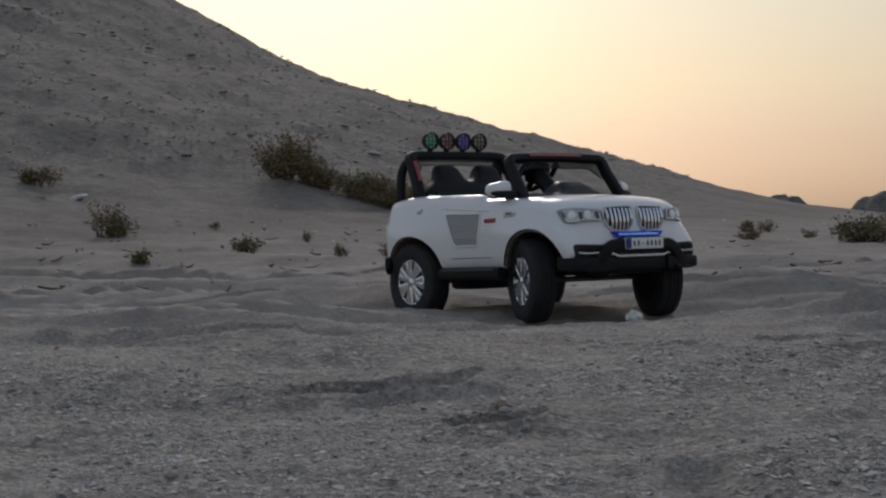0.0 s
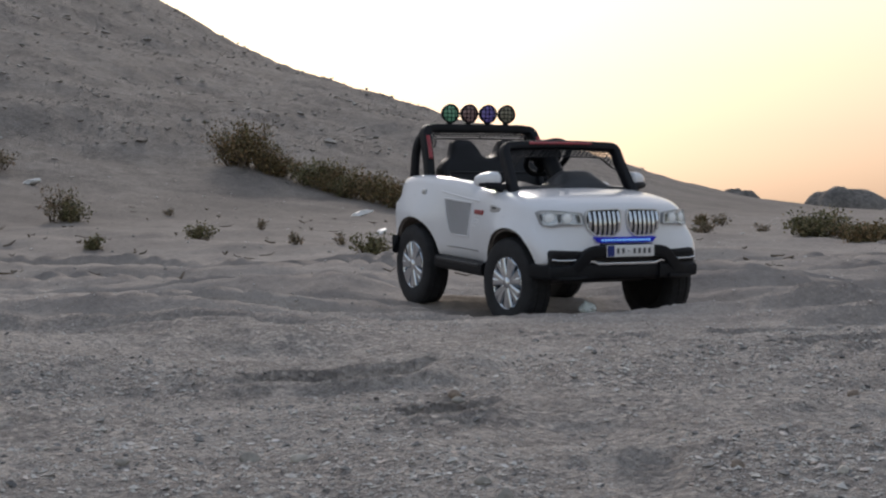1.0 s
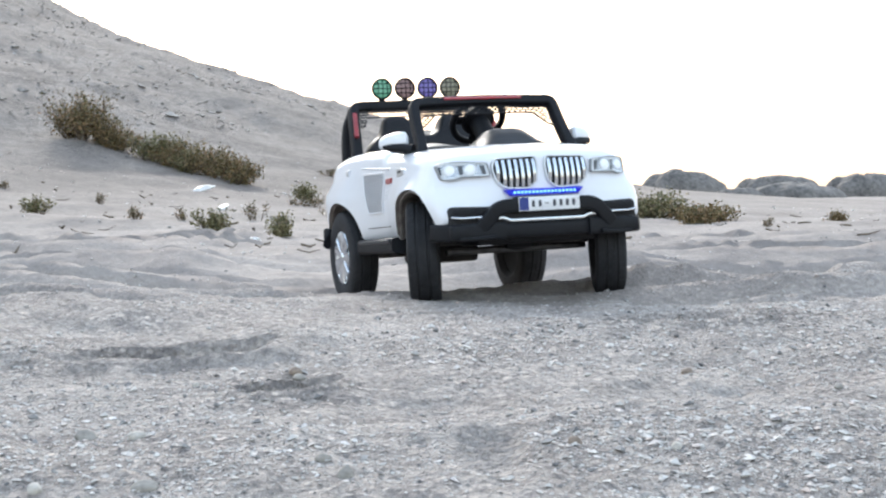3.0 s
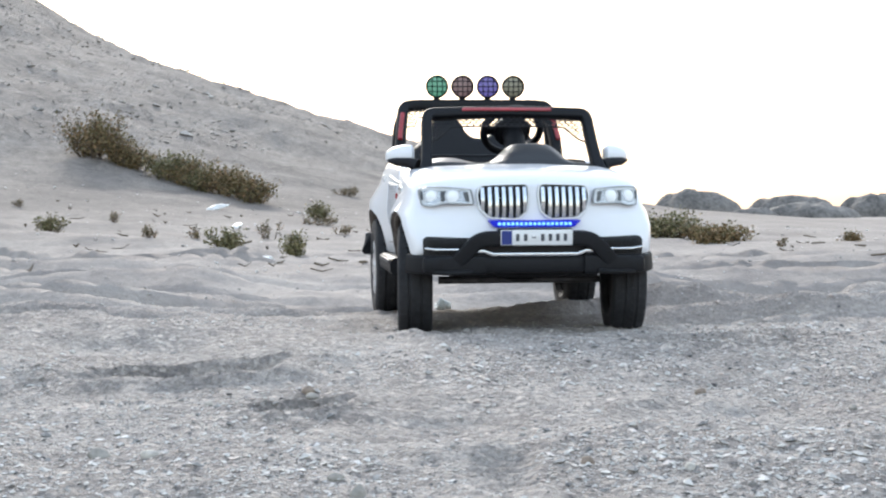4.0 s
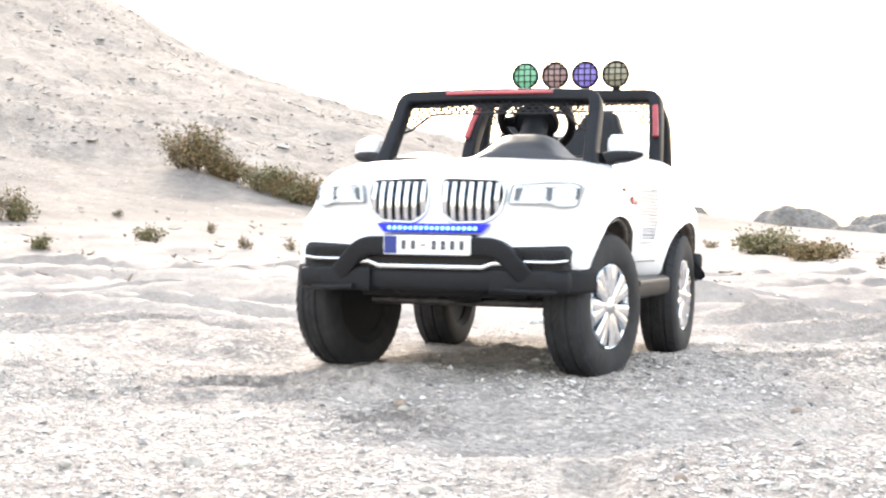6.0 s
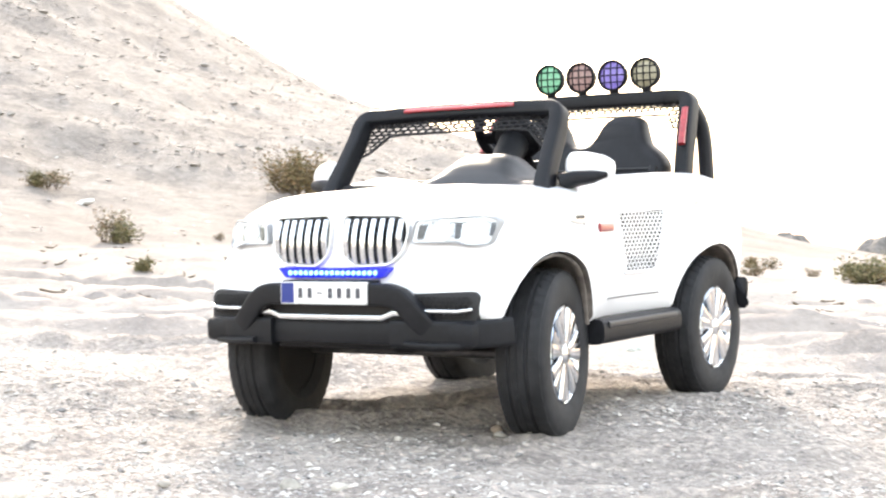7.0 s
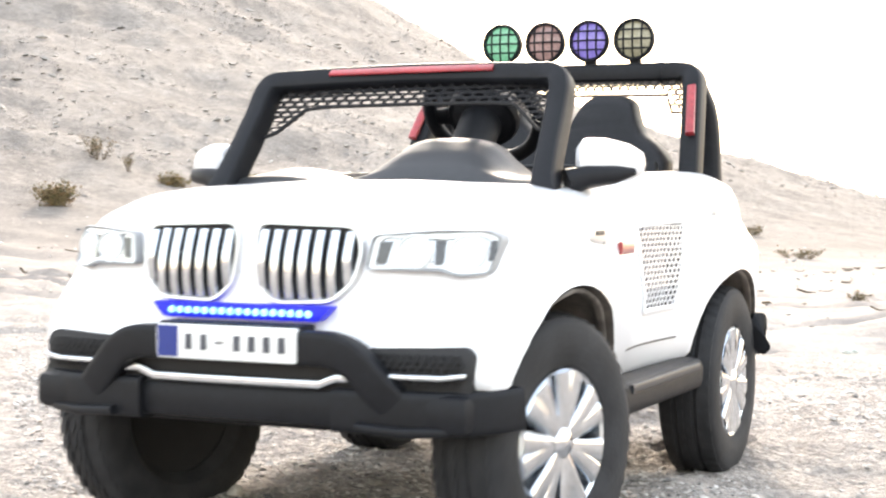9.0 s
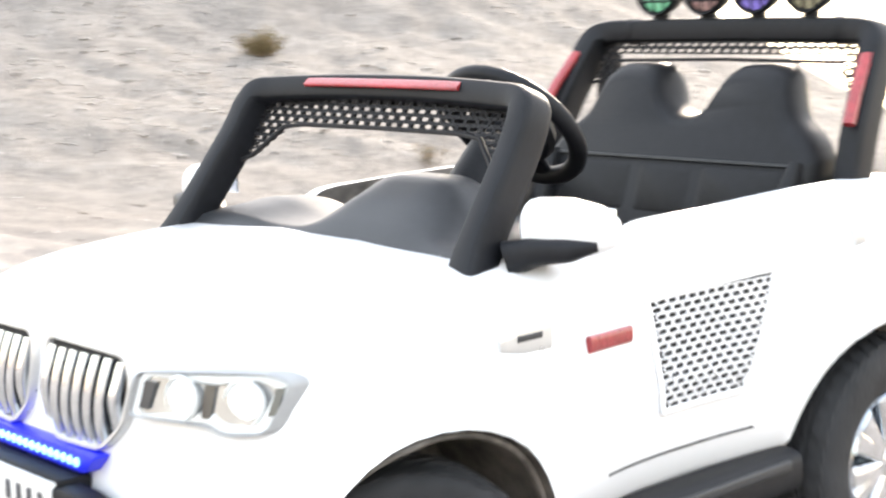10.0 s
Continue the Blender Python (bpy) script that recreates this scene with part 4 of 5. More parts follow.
def build_cabin(car):
    # tub floor, dash, wheel, seats
    def cowl(x, y):
        """The dash top: a tall hood before the wheel, a hollow beside it and a low hump at the passenger's side."""
        rise = 0.068 * math.exp(-(abs(y - 0.078) / 0.108) ** 4.2) + 0.020 * math.exp(-(abs(y + 0.205) / 0.07) ** 2.4)
        return 0.533 + rise * float(np.interp(x, [0.13, 0.155, 0.20, 0.25, 0.29, 0.315], [0.82, 1.0, 0.97, 0.62, 0.2, 0.0])) + float(np.interp(x, [0.13, 0.2, 0.29, 0.315], [0.006, 0.010, 0.008, -0.008]))

    rows = [[(x, y, cowl(x, y)) for y in np.linspace(-0.283, 0.283, 61)] + [(x, 0.283, 0.47), (x, -0.283, 0.47)] for x in np.linspace(0.13, 0.315, 16)]
    part("dash", loft(rows), GREY, car, "dark grey dashboard with a raised instrument hood", 60)
    col = Vector((0.10, 0.055, 0.56))
    hub = Vector((-0.005, 0.05, 0.658))
    axis = (hub - col).normalized()
    sw = part("steering_column", tube([col - axis * 0.05, col, hub - axis * 0.02, hub - axis * 0.01], [0.040, 0.036, 0.038, 0.058], 16), BLACK, car)
    turn = axis.to_track_quat("Z", "X").to_matrix()
    ring = [hub + turn @ Vector((0.1 * math.cos(a), 0.1 * math.sin(a), 0)) for a in np.linspace(0, 2 * math.pi, 36, endpoint=False)]
    st = part("steering_wheel", tube(ring, 0.013, 10, closed=True), BLACK, car, "thick black steering wheel")
    pad = tube([hub - axis * 0.012, hub, hub + axis * 0.014, hub + axis * 0.018], [0.062, 0.066, 0.060, 0.04], 18)
    part("hub_pad", pad, BLACK, st)
    for a in (0, math.pi, -math.pi / 2):
        part("spoke", bar([hub + turn @ Vector((r * math.cos(a), r * math.sin(a), 0)) for r in (0.04, 0.07, 0.098)], [0.045, 0.034, 0.03], 0.014, tuple(turn @ Vector((-math.sin(a), math.cos(a), 0)))), BLACK, st)
    seat = part("seat_cushion", box(-0.36, -0.02, -0.27, 0.27, 0.30, 0.40, 0.03, 3), SEAT, car, "black moulded bench seat")
    def lean(x, y, z):
        return (x - 0.350 - (z - 0.36) * 0.36, y, z)

    hump = [(0.0, 0.646), (0.028, 0.650), (0.055, 0.670), (0.074, 0.702), (0.092, 0.721), (0.120, 0.726), (0.158, 0.724), (0.184, 0.710), (0.197, 0.680), (0.214, 0.648), (0.248, 0.624), (0.273, 0.596), (0.279, 0.560), (0.276, 0.36)]
    edge = [tuple(v)[:2] for v in spline([(y, z, 0) for y, z in hump], 3)]
    edge = [(0.92 * y, z) for y, z in edge]
    ring = edge + [(-y, z) for y, z in edge[:0:-1]]
    back = part("backrest", loft([[lean(x, y * (1 + d), z + d * (z - 0.36)) for y, z in ring] for x, d in ((-0.075, -0.07), (-0.07, -0.03), (-0.05, 0.0), (-0.002, 0.0), (0.016, -0.022), (0.024, -0.06))]), SEAT, car, "black bench seat back with two headrest humps", 50)
    for c, w in ((0.143, 0.077), (0, 0.054), (-0.143, 0.077)):
        for z0, z1 in ((0.40, 0.490), (0.497, 0.574)):
            soft = rounded([(c - w, z0), (c + w, z0), (c + w, z1), (c - w, z1)], 0.012)
            part("seat_panel", loft([[lean(x, y, z) for y, z in grown(soft, d)] for x, d in ((0.014, 0), (0.0235, -0.002), (0.0265, -0.012))]), SEAT, back)
    part("seat_seam", tube([lean(0.026, y, 0.581) for y in np.linspace(-0.232, 0.232, 9)], 0.003, 6), GREY, back)
    for s in (1, -1):
        part("seat_bolster", bar([lean(0.022, s * 0.237, z) for z in (0.38, 0.45, 0.53, 0.585)], [0.06, 0.06, 0.055, 0.03], [0.03, 0.036, 0.032, 0.018], (1, 0, 0)), SEAT, back)
    # gear and underside
    part("chassis", box(-0.52, 0.60, -0.17, 0.17, 0.19, 0.27, 0.02), DARK, car, "dark plastic underbody")
    part("motor_box", box(-0.47, -0.28, -0.13, 0.13, 0.125, 0.2, 0.02), DARK, car)
    for x in (FRONT_AXLE, REAR_AXLE):
        part("axle", tube([(x, -0.26, 0.168), (x, 0.26, 0.168)], 0.012, 10), STEEL, car)
    part("steering_link", bar([(0.43, -0.25, 0.172), (0.44, 0, 0.170), (0.43, 0.25, 0.172)], 0.014, 0.014), BLACK, car)
    part("under_panel", box(0.44, 0.63, -0.215, 0.215, 0.185, 0.232, 0.01), BLACK, car)
    part("gearbox", box(0.35, 0.47, -0.05, 0.05, 0.168, 0.2, 0.012), BLACK, car)


def slim(h):
    """The tyre keeps its outer face and loses width on the inner side."""
    return 0.070 - (0.070 - h) * 0.77


def build_wheel(car, x, y):
    w = new("wheel")
    w.parent = car
    w.location = (x, y, HUB)
    tagged(w, "black treaded wheel with a chrome rim")
    s = 1 if y > 0 else -1
    prof = [(0.103, 0.050), (0.108, 0.062), (0.122, 0.069), (0.142, 0.070), (0.163, 0.068), (0.174, 0.061), (0.1785, 0.049), (0.180, 0.03), (0.1775, 0.027), (0.1775, 0.021), (0.181, 0.018),
            (0.181, -0.018), (0.1775, -0.021), (0.1775, -0.027), (0.180, -0.03), (0.1785, -0.049), (0.174, -0.061), (0.160, -0.070), (0.12, -0.070), (0.103, -0.05), (0.103, 0.05)]
    prof = [(r, slim(h)) for r, h in prof]
    bm = lathe([(r, h * s) for r, h in prof], 56)
    part("tyre", bm, RUBBER, w, "dusty black tyre with block tread")
    bm = bmesh.new()
    for k in range(44):
        for row, (h0, h1, off) in enumerate(((0.031, 0.060, 0), (-0.060, -0.031, 0.5), (0.002, 0.017, 0.25), (-0.017, -0.002, 0.75))):
            edge = abs(h0) > 0.05, abs(h1) > 0.05
            h0, h1 = slim(h0), slim(h1)
            a = 2 * math.pi * (k + off) / 44
            q = bmesh.ops.create_cube(bm, size=1)["verts"]
            for v in q:
                r = 0.1765 + v.co.z * 0.014 - (0.006 if edge[v.co.y > 0] else 0)
                b = a + v.co.x * 0.085 + (0.03 if v.co.y > 0 else -0.03) * (1 if row % 2 else -1)
                v.co = (r * math.cos(b), (h0 if v.co.y < 0 else h1) * s, r * math.sin(b))
    tagged(part("tread", bm, RUBBER, w), "small black rubber tread blocks", kind="stuff")
    rim = part("rim", lathe([(r, h * s) for r, h in ((0.104, 0.048), (0.107, 0.058), (0.104, 0.063), (0.098, 0.060), (0.094, 0.045), (0.088, 0.030), (0.05, 0.026), (0.0005, 0.026))], 48), CHROME, w, "chrome multi-spoke rim")
    for k in range(7):
        a = 2 * math.pi * k / 7
        for d in (-0.16, 0.16):
            ends = []
            for r, h, dd in ((0.018, 0.055, 0.4), (0.045, 0.058, 0.75), (0.075, 0.058, 0.95), (0.099, 0.058, 1.05)):
                b = a + d * dd
                ends.append((r * math.cos(b), h * s, r * math.sin(b)))
            part("spoke", bar(ends, [0.022, 0.027, 0.031, 0.036], 0.018, (-math.sin(a), 0, math.cos(a))), CHROME, rim)
    part("hub_cap", lathe([(0.024, 0.05 * s), (0.024, 0.062 * s), (0.018, 0.068 * s), (0.0005, 0.070 * s)], 24), CHROME, rim)
    part("wheel_back", lathe([(0.103, -0.018 * s), (0.07, 0.002 * s), (0.0005, 0.002 * s)], 32), DARK, w)
    return w


def build_car():
    car = new("ride_on_car")
    tagged(car, "white ride-on toy off-road car with black roll bars", "toy car")
    cockpit = [(0.22, -0.285), (0.26, -0.2), (0.275, 0), (0.26, 0.2), (0.22, 0.285), (-0.10, 0.308), (-0.52, 0.29), (-0.55, 0.26), (-0.55, -0.26), (-0.52, -0.29), (-0.10, -0.308)]
    well = [(0.195, -0.285), (0.2, 0), (0.195, 0.285), (-0.14, 0.30), (-0.15, 0.20), (-0.5, 0.2), (-0.5, -0.2), (-0.15, -0.2), (-0.14, -0.30)]
    cuts = [ring_prism(cockpit, 0.40, 0.8), ring_prism(well, 0.27, 0.6)]
    for s in (1, -1):
        cuts += [arch_cutter(0.464, 0.178, 0.204, s, 0.211), arch_cutter(-0.400, 0.178, 0.210, s)]
    part("body", carve(body_blank(), cuts, [WHITE, LINER]), [WHITE, LINER], car, "glossy white moulded plastic body", 44)
    build_front(car)
    build_sides(car)
    build_bars(car)
    build_cabin(car)
    wheels = [build_wheel(car, x, y) for x, y in ((FRONT_AXLE, 0.320), (FRONT_AXLE, -0.320), (REAR_AXLE, 0.336), (REAR_AXLE, -0.336))]
    return car, wheels


car, wheels = build_car()


# ---------------------------------------------------------------- shrubs, mounds, stones and litter
def on_ground(x, y, sink=0.0):
    return float(ground_height(x, y)) - sink


def shrub(x, y, width, height, kind, rng):
    z = on_ground(x, y, 0.01)
    bush = new("desert_shrub")
    bush.location = (x, y, z)
    label = {"d": "dense brown-green desert shrub rooted in the sand", "g": "low dusty green desert shrub on sand", "t": "sparse dry grey-green desert tuft on sand"}[kind]
    tagged(bush, label, "shrub", "shrubs on the sand flat")
    dense = {"d": 1.5, "g": 1.3, "t": 0.65}[kind]
    nstem = int((16 + 40 * width) * dense)
    stems, leaves = bmesh.new(), []
    leaf = 0.014 + 0.022 * min(1, width)
    # a few lobes give an uneven outline
    lobes = [(rng.uniform(-0.4, 0.4) * width, rng.uniform(-0.3, 0.3) * width, rng.uniform(0.6, 1.0) * height) for _ in range(3 + int(width * 7))]
    lobes.append((0, 0, height))
    for k in range(nstem):
        lx, ly, lh = lobes[k % len(lobes)]
        spread = 0.25 * width
        a = rng.uniform(0, 2 * math.pi)
        tip = Vector((lx + spread * math.cos(a) * rng.random() ** 0.5, ly + spread * math.sin(a) * rng.random() ** 0.5, lh * rng.uniform(0.62, 1.08)))
        root = Vector((lx * 0.55, ly * 0.55, -0.01))
        mid = root.lerp(tip, 0.5) + Vector((rng.uniform(-1, 1), rng.uniform(-1, 1), rng.uniform(0, 0.6))) * 0.09 * width
        pts = [root, mid, tip]
        r = 0.0022 + 0.005 * width
        tube(pts, [r, r * 0.7, r * 0.3], 4, bm=stems)
        n = int((26 if kind != "t" else 13) * (0.8 + width))
        for q in range(n):
            t = rng.uniform(0.22 if kind != "t" else 0.4, 1.0)
            p = (root.lerp(mid, t * 2) if t < 0.5 else mid.lerp(tip, t * 2 - 1))
            leaves.append((p + Vector((rng.gauss(0, 1), rng.gauss(0, 1), rng.gauss(0, 0.8))) * (0.018 + 0.045 * width) * (0.6 if kind == "t" else 1), leaf * rng.uniform(0.6, 1.4)))
    co, faces = [], []
    for p, size in leaves:
        d = Vector((rng.gauss(0, 1), rng.gauss(0, 1), rng.gauss(0.5, 0.8))).normalized()
        s = d.orthogonal().normalized()
        s = Matrix.Rotation(rng.uniform(0, 6.28), 3, d) @ s
        u = d.cross(s)
        i = len(co)
        p = Vector((p.x, p.y, max(p.z, 0.004)))
        co += [p - d * size * 0.6, p + s * size * 0.33 + u * size * 0.1, p + d * size * 0.7, p - s * size * 0.33 + u * size * 0.1]
        faces += [(i, i + 1, i + 2), (i, i + 2, i + 3)]
    part("brushwood", stems, TWIG, bush)
    me = bpy.data.meshes.new("foliage")
    me.from_pydata([tuple(c) for c in co], [], faces)
    me.materials.append(LEAF[kind])
    fo = new("foliage", me)
    fo.parent = bush
    return bush


SHRUBS = [
    (-4.34, 20.13, 0.84, 0.62, "d"), (-3.78, 20.16, 0.62, 0.34, "d"), (-3.35, 19.95, 0.72, 0.38, "g"), (-2.97, 19.7, 0.62, 0.34, "d"),
    (-2.56, 19.20, 0.62, 0.40, "d"), (-2.1, 18.55, 0.62, 0.34, "d"), (-4.05, 20.1, 0.5, 0.40, "d"), (-2.76, 19.4, 0.5, 0.34, "g"), (-2.33, 18.85, 0.5, 0.32, "d"), (-3.24, 13.26, 0.25, 0.16, "g"), (-2.87, 14.14, 0.13, 0.11, "t"),
    (-2.13, 11.86, 0.20, 0.13, "t"), (-1.91, 12.79, 0.14, 0.10, "t"), (-1.39, 10.90, 0.29, 0.17, "g"), (-1.32, 12.98, 0.19, 0.17, "t"),
    (-0.87, 10.44, 0.21, 0.15, "g"), (-1.16, 16.59, 0.34, 0.18, "g"), (-0.72, 13.52, 0.18, 0.10, "t"), (-1.03, 20.90, 0.46, 0.14, "t"),
    (2.34, 14.69, 0.66, 0.25, "g"), (2.80, 14.5, 0.62, 0.12, "d"), (2.55, 13.6, 0.42, 0.13, "d"), (2.99, 12.70, 0.12, 0.10, "t"), (3.78, 13.49, 0.16, 0.08, "d"),
    (-4.94, 14.34, 0.56, 0.36, "t"), (-4.75, 14.3, 0.34, 0.25, "g"), (-3.66, 11.60, 0.16, 0.13, "g"), (-4.18, 15.78, 0.13, 0.10, "t"), (1.78, 18.45, 0.34, 0.17, "t"),
    (1.54, 18.00, 0.21, 0.12, "d"), (2.00, 15.94, 0.15, 0.11, "t"), (-6.83, 17.75, 0.63, 0.24, "t"), (-6.95, 17.7, 0.3, 0.2, "g"), (-7.68, 17.00, 0.31, 0.17, "d"),
    (1.41, 15.84, 0.44, 0.13, "t"), (-8.86, 17.31, 0.50, 0.33, "t"), (-8.35, 17.14, 0.21, 0.25, "t"), (-7.96, 14.77, 0.53, 0.28, "d"),
    (-0.35, 17.60, 0.46, 0.13, "t"), (0.17, 10.24, 0.15, 0.09, "t"), (-14.67, 22.14, 0.79, 0.50, "d"), (-1.08, 15.75, 0.35, 0.12, "t")]
rng = random.Random(5)
for row in SHRUBS:
    shrub(*row, rng)


def earth_mound(x, y, half, deep, high, seed, flat=0.85):
    """A crusted bank of earth with a flattish top and a ragged foot."""
    z0 = on_ground(x, y, 0.25)
    bm = bmesh.new()
    rings = []
    n = 56
    for k in range(15):
        t = k / 14
        f = math.cos(t * math.pi / 2)
        ring = []
        for i in range(n):
            a = 2 * math.pi * i / n
            wob = 1 + 0.13 * float(bumps(3 * math.cos(a) + seed, 3 * math.sin(a), 1.1, seed)) + 0.05 * float(bumps(9 * math.cos(a), 9 * math.sin(a) + t * 4, 1.0, seed + 1))
            r = f ** flat * wob
            h = high * (math.sin(t * math.pi / 2) ** 0.8) * (1 + 0.10 * float(bumps(4 * r * math.cos(a), 4 * r * math.sin(a), 1, seed + 2)))
            ring.append((half * r * math.cos(a), deep * r * math.sin(a), h))
        rings.append(ring)
    ob = part("earth_mound", loft(rings[:-1] + [[(x_ * 0.3, y_ * 0.3, z_) for x_, y_, z_ in rings[-2]]]), MOUND, None, smooth_angle=180)
    ob.location = (x, y, z0)
    return tagged(ob, "low grey-brown crusted earth mound in the distance", "mound", "mounds on the horizon")


for k, (az, dist, half, high) in enumerate(((6.3, 95, 1.6, 1.7), (10.15, 88, 2.4, 1.55), (13.6, 92, 2.6, 1.25), (14.2, 75, 2.3, 0.75), (16.6, 90, 2.2, 1.3), (19.5, 95, 3.2, 1.4), (12.2, 70, 1.2, 0.5))):
    a = radians(az)
    earth_mound(dist * math.sin(a), dist * math.cos(a), half, half * 0.8, high + 0.25, 30 + 3 * k)


def stone(x, y, width, high, kind, k):
    bm = bmesh.new()
    bmesh.ops.create_icosphere(bm, subdivisions=3, radius=0.5)
    for v in bm.verts:
        n = noise.noise(v.co * 2.1 + Vector((k * 7.3, 0, 0))) * 0.28 + noise.noise(v.co * 6 + Vector((0, k * 3.1, 0))) * 0.07
        v.co *= 1 + n
        v.co = Vector((v.co.x * width, v.co.y * width * 0.8, v.co.z * high * 1.2))
    ob = part("stone", bm, ROCK["gwdb".index(kind)], None, smooth_angle=60)
    ob.location = (x, y, on_ground(x, y) + high * 0.12)
    ob.rotation_euler = (0, 0, k * 1.3)
    word = {"g": "small rounded grey stone half sunk in gravel", "w": "small pale rounded stone lying on gravel", "d": "small dark angular stone lying on gravel", "b": "small brown angular stone lying on gravel"}[kind]
    return tagged(ob, word, "stone", "stones on the gravel")


STONES = [(-0.57, 2.66, 0.043, 0.026, "g"), (-0.10, 2.24, 0.032, 0.024, "g"), (0.26, 2.43, 0.027, 0.021, "b"), (-0.30, 3.18, 0.018, 0.013, "d"), (-0.24, 3.22, 0.036, 0.017, "g"),
          (-0.39, 2.20, 0.039, 0.020, "g"), (0.41, 2.35, 0.022, 0.013, "w"), (-0.14, 2.34, 0.026, 0.014, "g"), (-0.94, 2.33, 0.026, 0.021, "w"),
          (-0.55, 2.21, 0.026, 0.016, "w"), (-0.45, 3.16, 0.017, 0.014, "w"), (-0.76, 2.52, 0.026, 0.012, "g"), (-0.47, 2.60, 0.03, 0.018, "w"),
          (-0.63, 2.16, 0.034, 0.020, "b"), (-0.25, 3.26, 0.030, 0.022, "b"), (0.62, 3.42, 0.030, 0.018, "b"), (0.66, 3.50, 0.022, 0.013, "d"), (0.51, 2.62, 0.020, 0.011, "b"), (0.86, 3.05, 0.024, 0.013, "g")]
for k, row in enumerate(STONES):
    stone(*row, k)


def scatter(name, label, spots, mat, seed):
    """Many small angular stones in one mesh: spots are x, y, size."""
    r = np.random.RandomState(seed)
    base = np.array([(1, 0, 0), (-1, 0, 0), (0, 1, 0), (0, -1, 0), (0, 0, 1), (0, 0, -1)], float)
    tris = np.array([(0, 2, 4), (2, 1, 4), (1, 3, 4), (3, 0, 4), (2, 0, 5), (1, 2, 5), (3, 1, 5), (0, 3, 5)])
    x, y, s = spots.T
    n = len(x)
    z = ground_height(x, y)
    jit = base[None] * r.uniform(0.55, 1.2, (n, 6, 3)) + r.uniform(-0.25, 0.25, (n, 6, 3))
    jit[:, :, 2] *= r.uniform(0.25, 0.6, (n, 1))
    a = r.uniform(0, 2 * np.pi, n)
    c, d = np.cos(a)[:, None], np.sin(a)[:, None]
    P = np.stack([jit[:, :, 0] * c - jit[:, :, 1] * d, jit[:, :, 0] * d + jit[:, :, 1] * c, jit[:, :, 2]], -1) * s[:, None, None] / 2
    tilt = r.uniform(-0.35, 0.35, (n, 1))
    P[:, :, 2] += P[:, :, 0] * tilt
    P += np.stack([x, y, z + 0.08 * s], -1)[:, None]
    me = bpy.data.meshes.new(name)
    me.from_pydata(P.reshape(-1, 3), [], (tris[None] + 6 * np.arange(n)[:, None, None]).reshape(-1, 3))
    me.materials.append(mat)
    return tagged(new(name, me), label, "gravel", kind="stuff")


r = np.random.RandomState(3)
n = 190000
d = np.exp(r.uniform(np.log(1.75), np.log(10.5), n))
a = np.radians(r.uniform(-30, 20, n))
x, y = d * np.sin(a), d * np.cos(a)
keep = r.uniform(0, 1, n) < np.clip(0.5 + 1.0 * bumps(x, y, 0.6, 41) + 0.3 * bumps(x, y, 0.2, 42), 0.12, 1)
keep &= r.uniform(0, 1, n) < np.interp(y, [4.0, 4.9, 6, 10.5], [1, 0.40, 0.14, 0.08])
lane = np.abs(x - np.interp(y, [1.5, 2.0, 2.9, 3.8, 4.5], [-1.1, -0.9, -0.55, -0.28, 0.11]))
keep &= (lane > 0.42) | (r.uniform(0, 1, n) < 0.5)
keep &= ((x - 0.118) / 0.06) ** 2 + ((y - 2.44) / 0.21) ** 2 > 1
size = np.clip(0.0034 * np.exp(r.normal(0.2, 0.6, n)), 0.0026, 0.022) * (0.76 + 0.13 * d)
scatter("gravel", "mixed grey and white shell gravel strewn over sand", np.stack([x, y, size], 1)[keep], GRAVEL, 1)
n = 2600
d = np.exp(r.uniform(np.log(7), np.log(22), n))
a = np.radians(r.uniform(-46, 24, n))
scatter("scattered_stones", "small scattered stones on the sand flat", np.stack([d * np.sin(a), d * np.cos(a), np.clip(0.012 * np.exp(r.normal(0.2, 0.6, n)), 0.008, 0.07) * d / 12], 1), GRAVEL, 2)
n = 60000
d = np.exp(r.uniform(np.log(19), np.log(62), n))
a = np.radians(r.uniform(-50, 12, n))
x, y = d * np.sin(a), d * np.cos(a)
steep = np.hypot(x - HILL[0], y - HILL[1]) < 31
keep = steep & (r.uniform(0, 1, n) < np.clip(0.5 + 0.7 * bumps(x, y, 3, 43), 0.08, 1))
scatter("hill_clods", "stones and dry clods scattered over the hillside", np.stack([x, y, np.clip(0.036 * np.exp(r.normal(0.1, 0.62, n)), 0.018, 0.26) * (d / 30) ** 0.7], 1)[keep], CLODS, 3)


def twigs():
    rg = random.Random(9)
    bm = bmesh.new()
    for k in range(230):
        dist = rg.uniform(8.5, 17)
        a = radians(rg.uniform(-40, 20))
        x, y = dist * math.sin(a), dist * math.cos(a)
        l = rg.uniform(0.03, 0.15) * (1 if rg.random() < 0.85 else 1.5)
        t = rg.uniform(0, math.pi)
        p = [Vector((x + l * q * math.cos(t + 0.4 * q), y + l * q * math.sin(t + 0.4 * q), 0)) for q in (-0.5, 0, 0.5)]
        for i, v in enumerate(p):
            v.z = on_ground(v.x, v.y) + 0.006 + (0.02 * rg.random() if i != 1 else 0)
        rr = rg.uniform(0.003, 0.009)
        tube(p, [rr, rr, rr * 0.5], 5, bm=bm)
    ob = part("dry_twigs", bm, TWIG)
    tagged(ob, "dry brown twigs littered over the sand", "twigs", kind="stuff")


twigs()


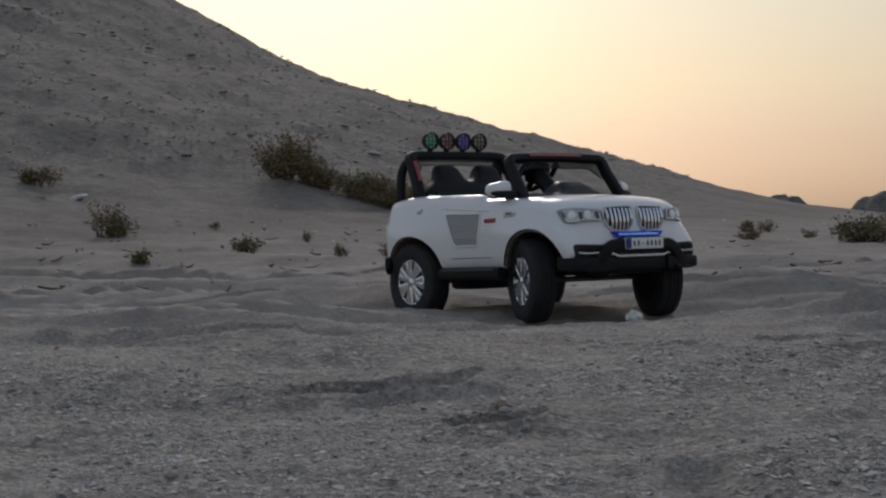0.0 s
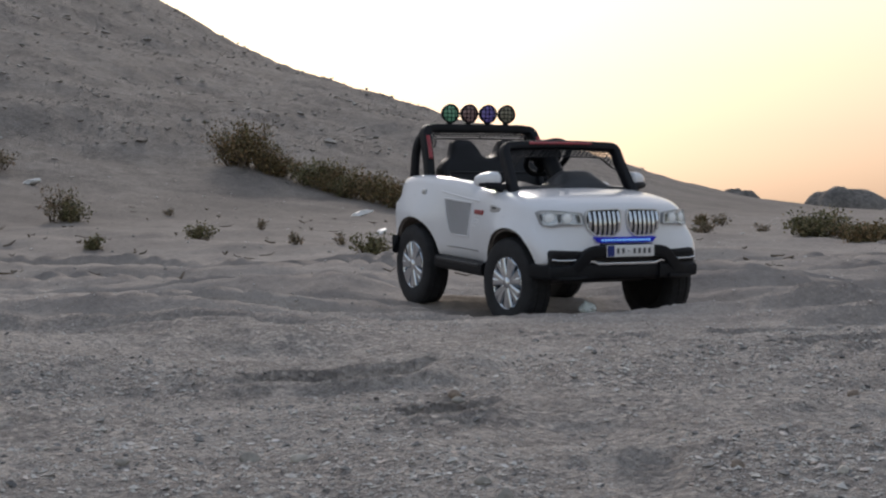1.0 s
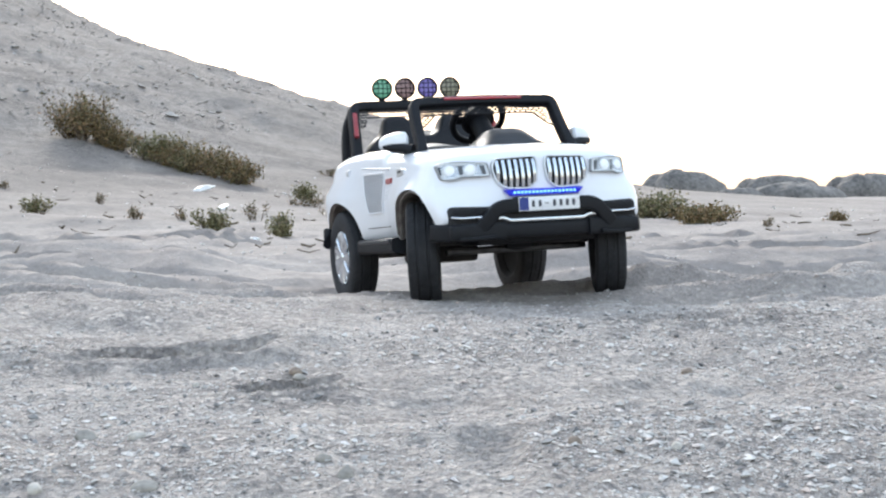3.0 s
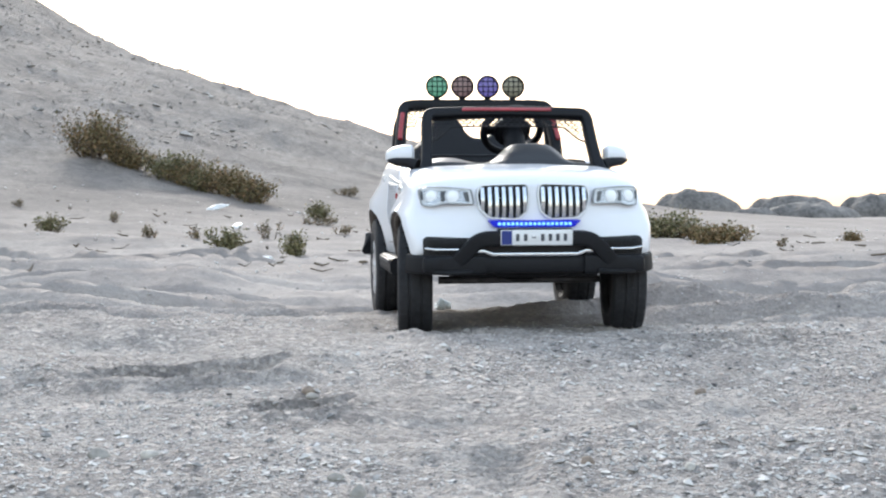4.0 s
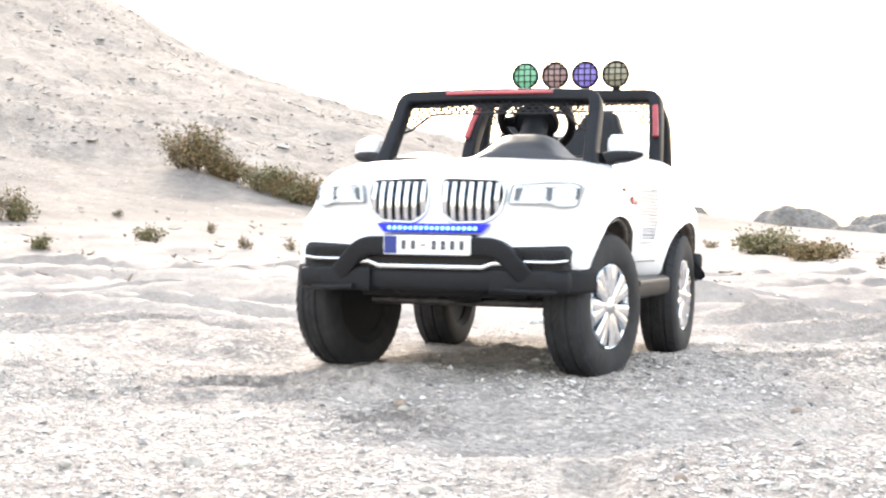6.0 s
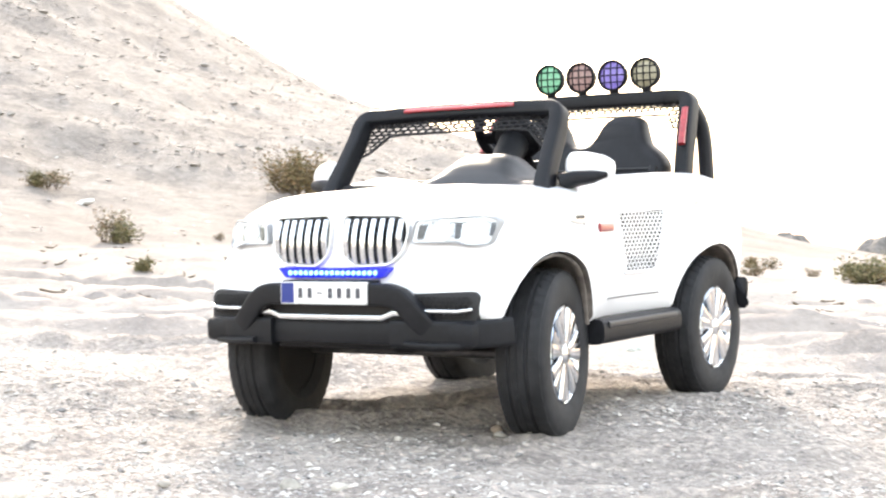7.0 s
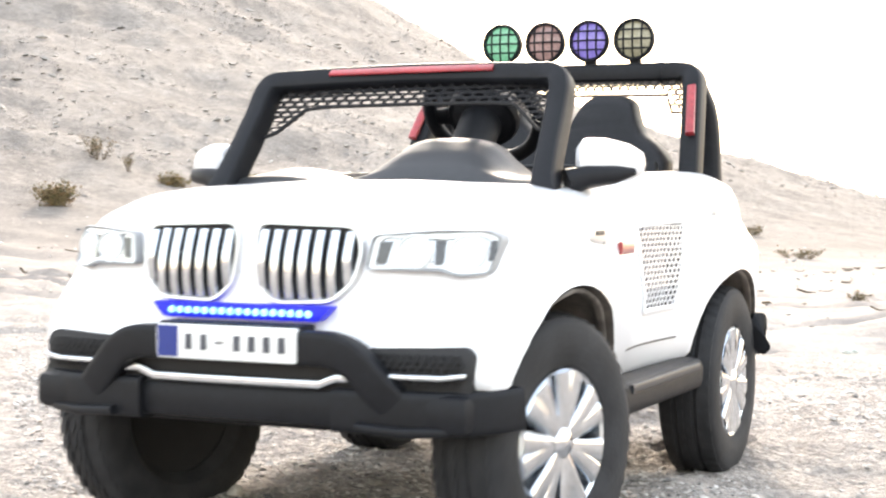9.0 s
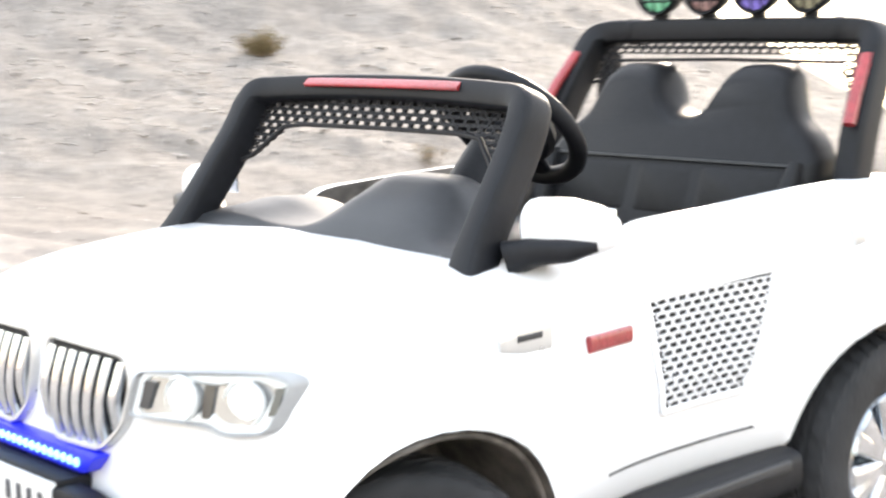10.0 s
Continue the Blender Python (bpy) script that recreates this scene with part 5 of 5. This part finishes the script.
def crumpled(name, x, y, sx, sy, sz, mat, label, category, k):
    bm = bmesh.new()
    bmesh.ops.create_icosphere(bm, subdivisions=4, radius=0.5)
    for v in bm.verts:
        c = v.co.copy()
        v.co *= 1 + 0.35 * noise.noise(c * 3 + Vector((k * 5.1, 1, 2))) + 0.18 * abs(noise.noise(c * 8 + Vector((k, 3, 0))))
        v.co = Vector((v.co.x * sx, v.co.y * sy, max(v.co.z, -0.32) * sz))
    ob = part(name, bm, mat, None, smooth_angle=24)
    ob.location = (x, y, on_ground(x, y) + 0.30 * sz)
    ob.rotation_euler = (0.1, 0.25, k * 0.9)
    return tagged(ob, label, category)


crumpled("plastic_bottle", 0.07, 6.0, 0.085, 0.05, 0.055, BOTTLE, "crushed pale green plastic bottle on the sand", "bottle", 1)
crumpled("plastic_bag", -1.0, 9.7, 0.13, 0.08, 0.06, BAG, "crumpled white plastic bag on the sand", "bag", 2)
crumpled("plastic_bag", -6.2, 17.26, 0.28, 0.12, 0.08, BAG, "flattened white plastic sheet scrap on the sand", "bag", 3)
crumpled("plastic_bag", -2.31, 16.95, 0.26, 0.1, 0.07, BAG, "pale plastic scrap lying among dry litter", "bag", 4)
crumpled("plastic_bag", -1.75, 14.2, 0.2, 0.08, 0.05, BAG, "pale plastic scrap lying among dry litter", "bag", 5)


# ---------------------------------------------------------------- what moves


def motions():
    walk(car, [(r[0], pose(*r[1:])) for r in CAR_ROWS])
    times = [r[0] for r in CAR_ROWS]
    way = np.concatenate([[0], np.cumsum([math.dist(a[1:3], b[1:3]) for a, b in zip(CAR_ROWS, CAR_ROWS[1:])])])
    for k, w in enumerate(wheels):
        rows = []
        for i in range(51):
            t = i / 5
            spin = Matrix.Rotation(float(np.interp(t, times, way)) / 0.18, 4, "Y")
            turn = float(np.interp(t, *zip(*STEER))) if k < 2 else 0.0
            x, y, z = WHEEL_PLACES[k]
            pin = math.copysign(0.22, y)
            rows.append((t, Matrix.Translation((x, pin, z)) @ Matrix.Rotation(radians(turn), 4, "Z") @ Matrix.Translation((0, y - pin, 0)) @ spin))
        walk(w, rows)


WHEEL_PLACES = [tuple(w.location) for w in wheels]
motions()
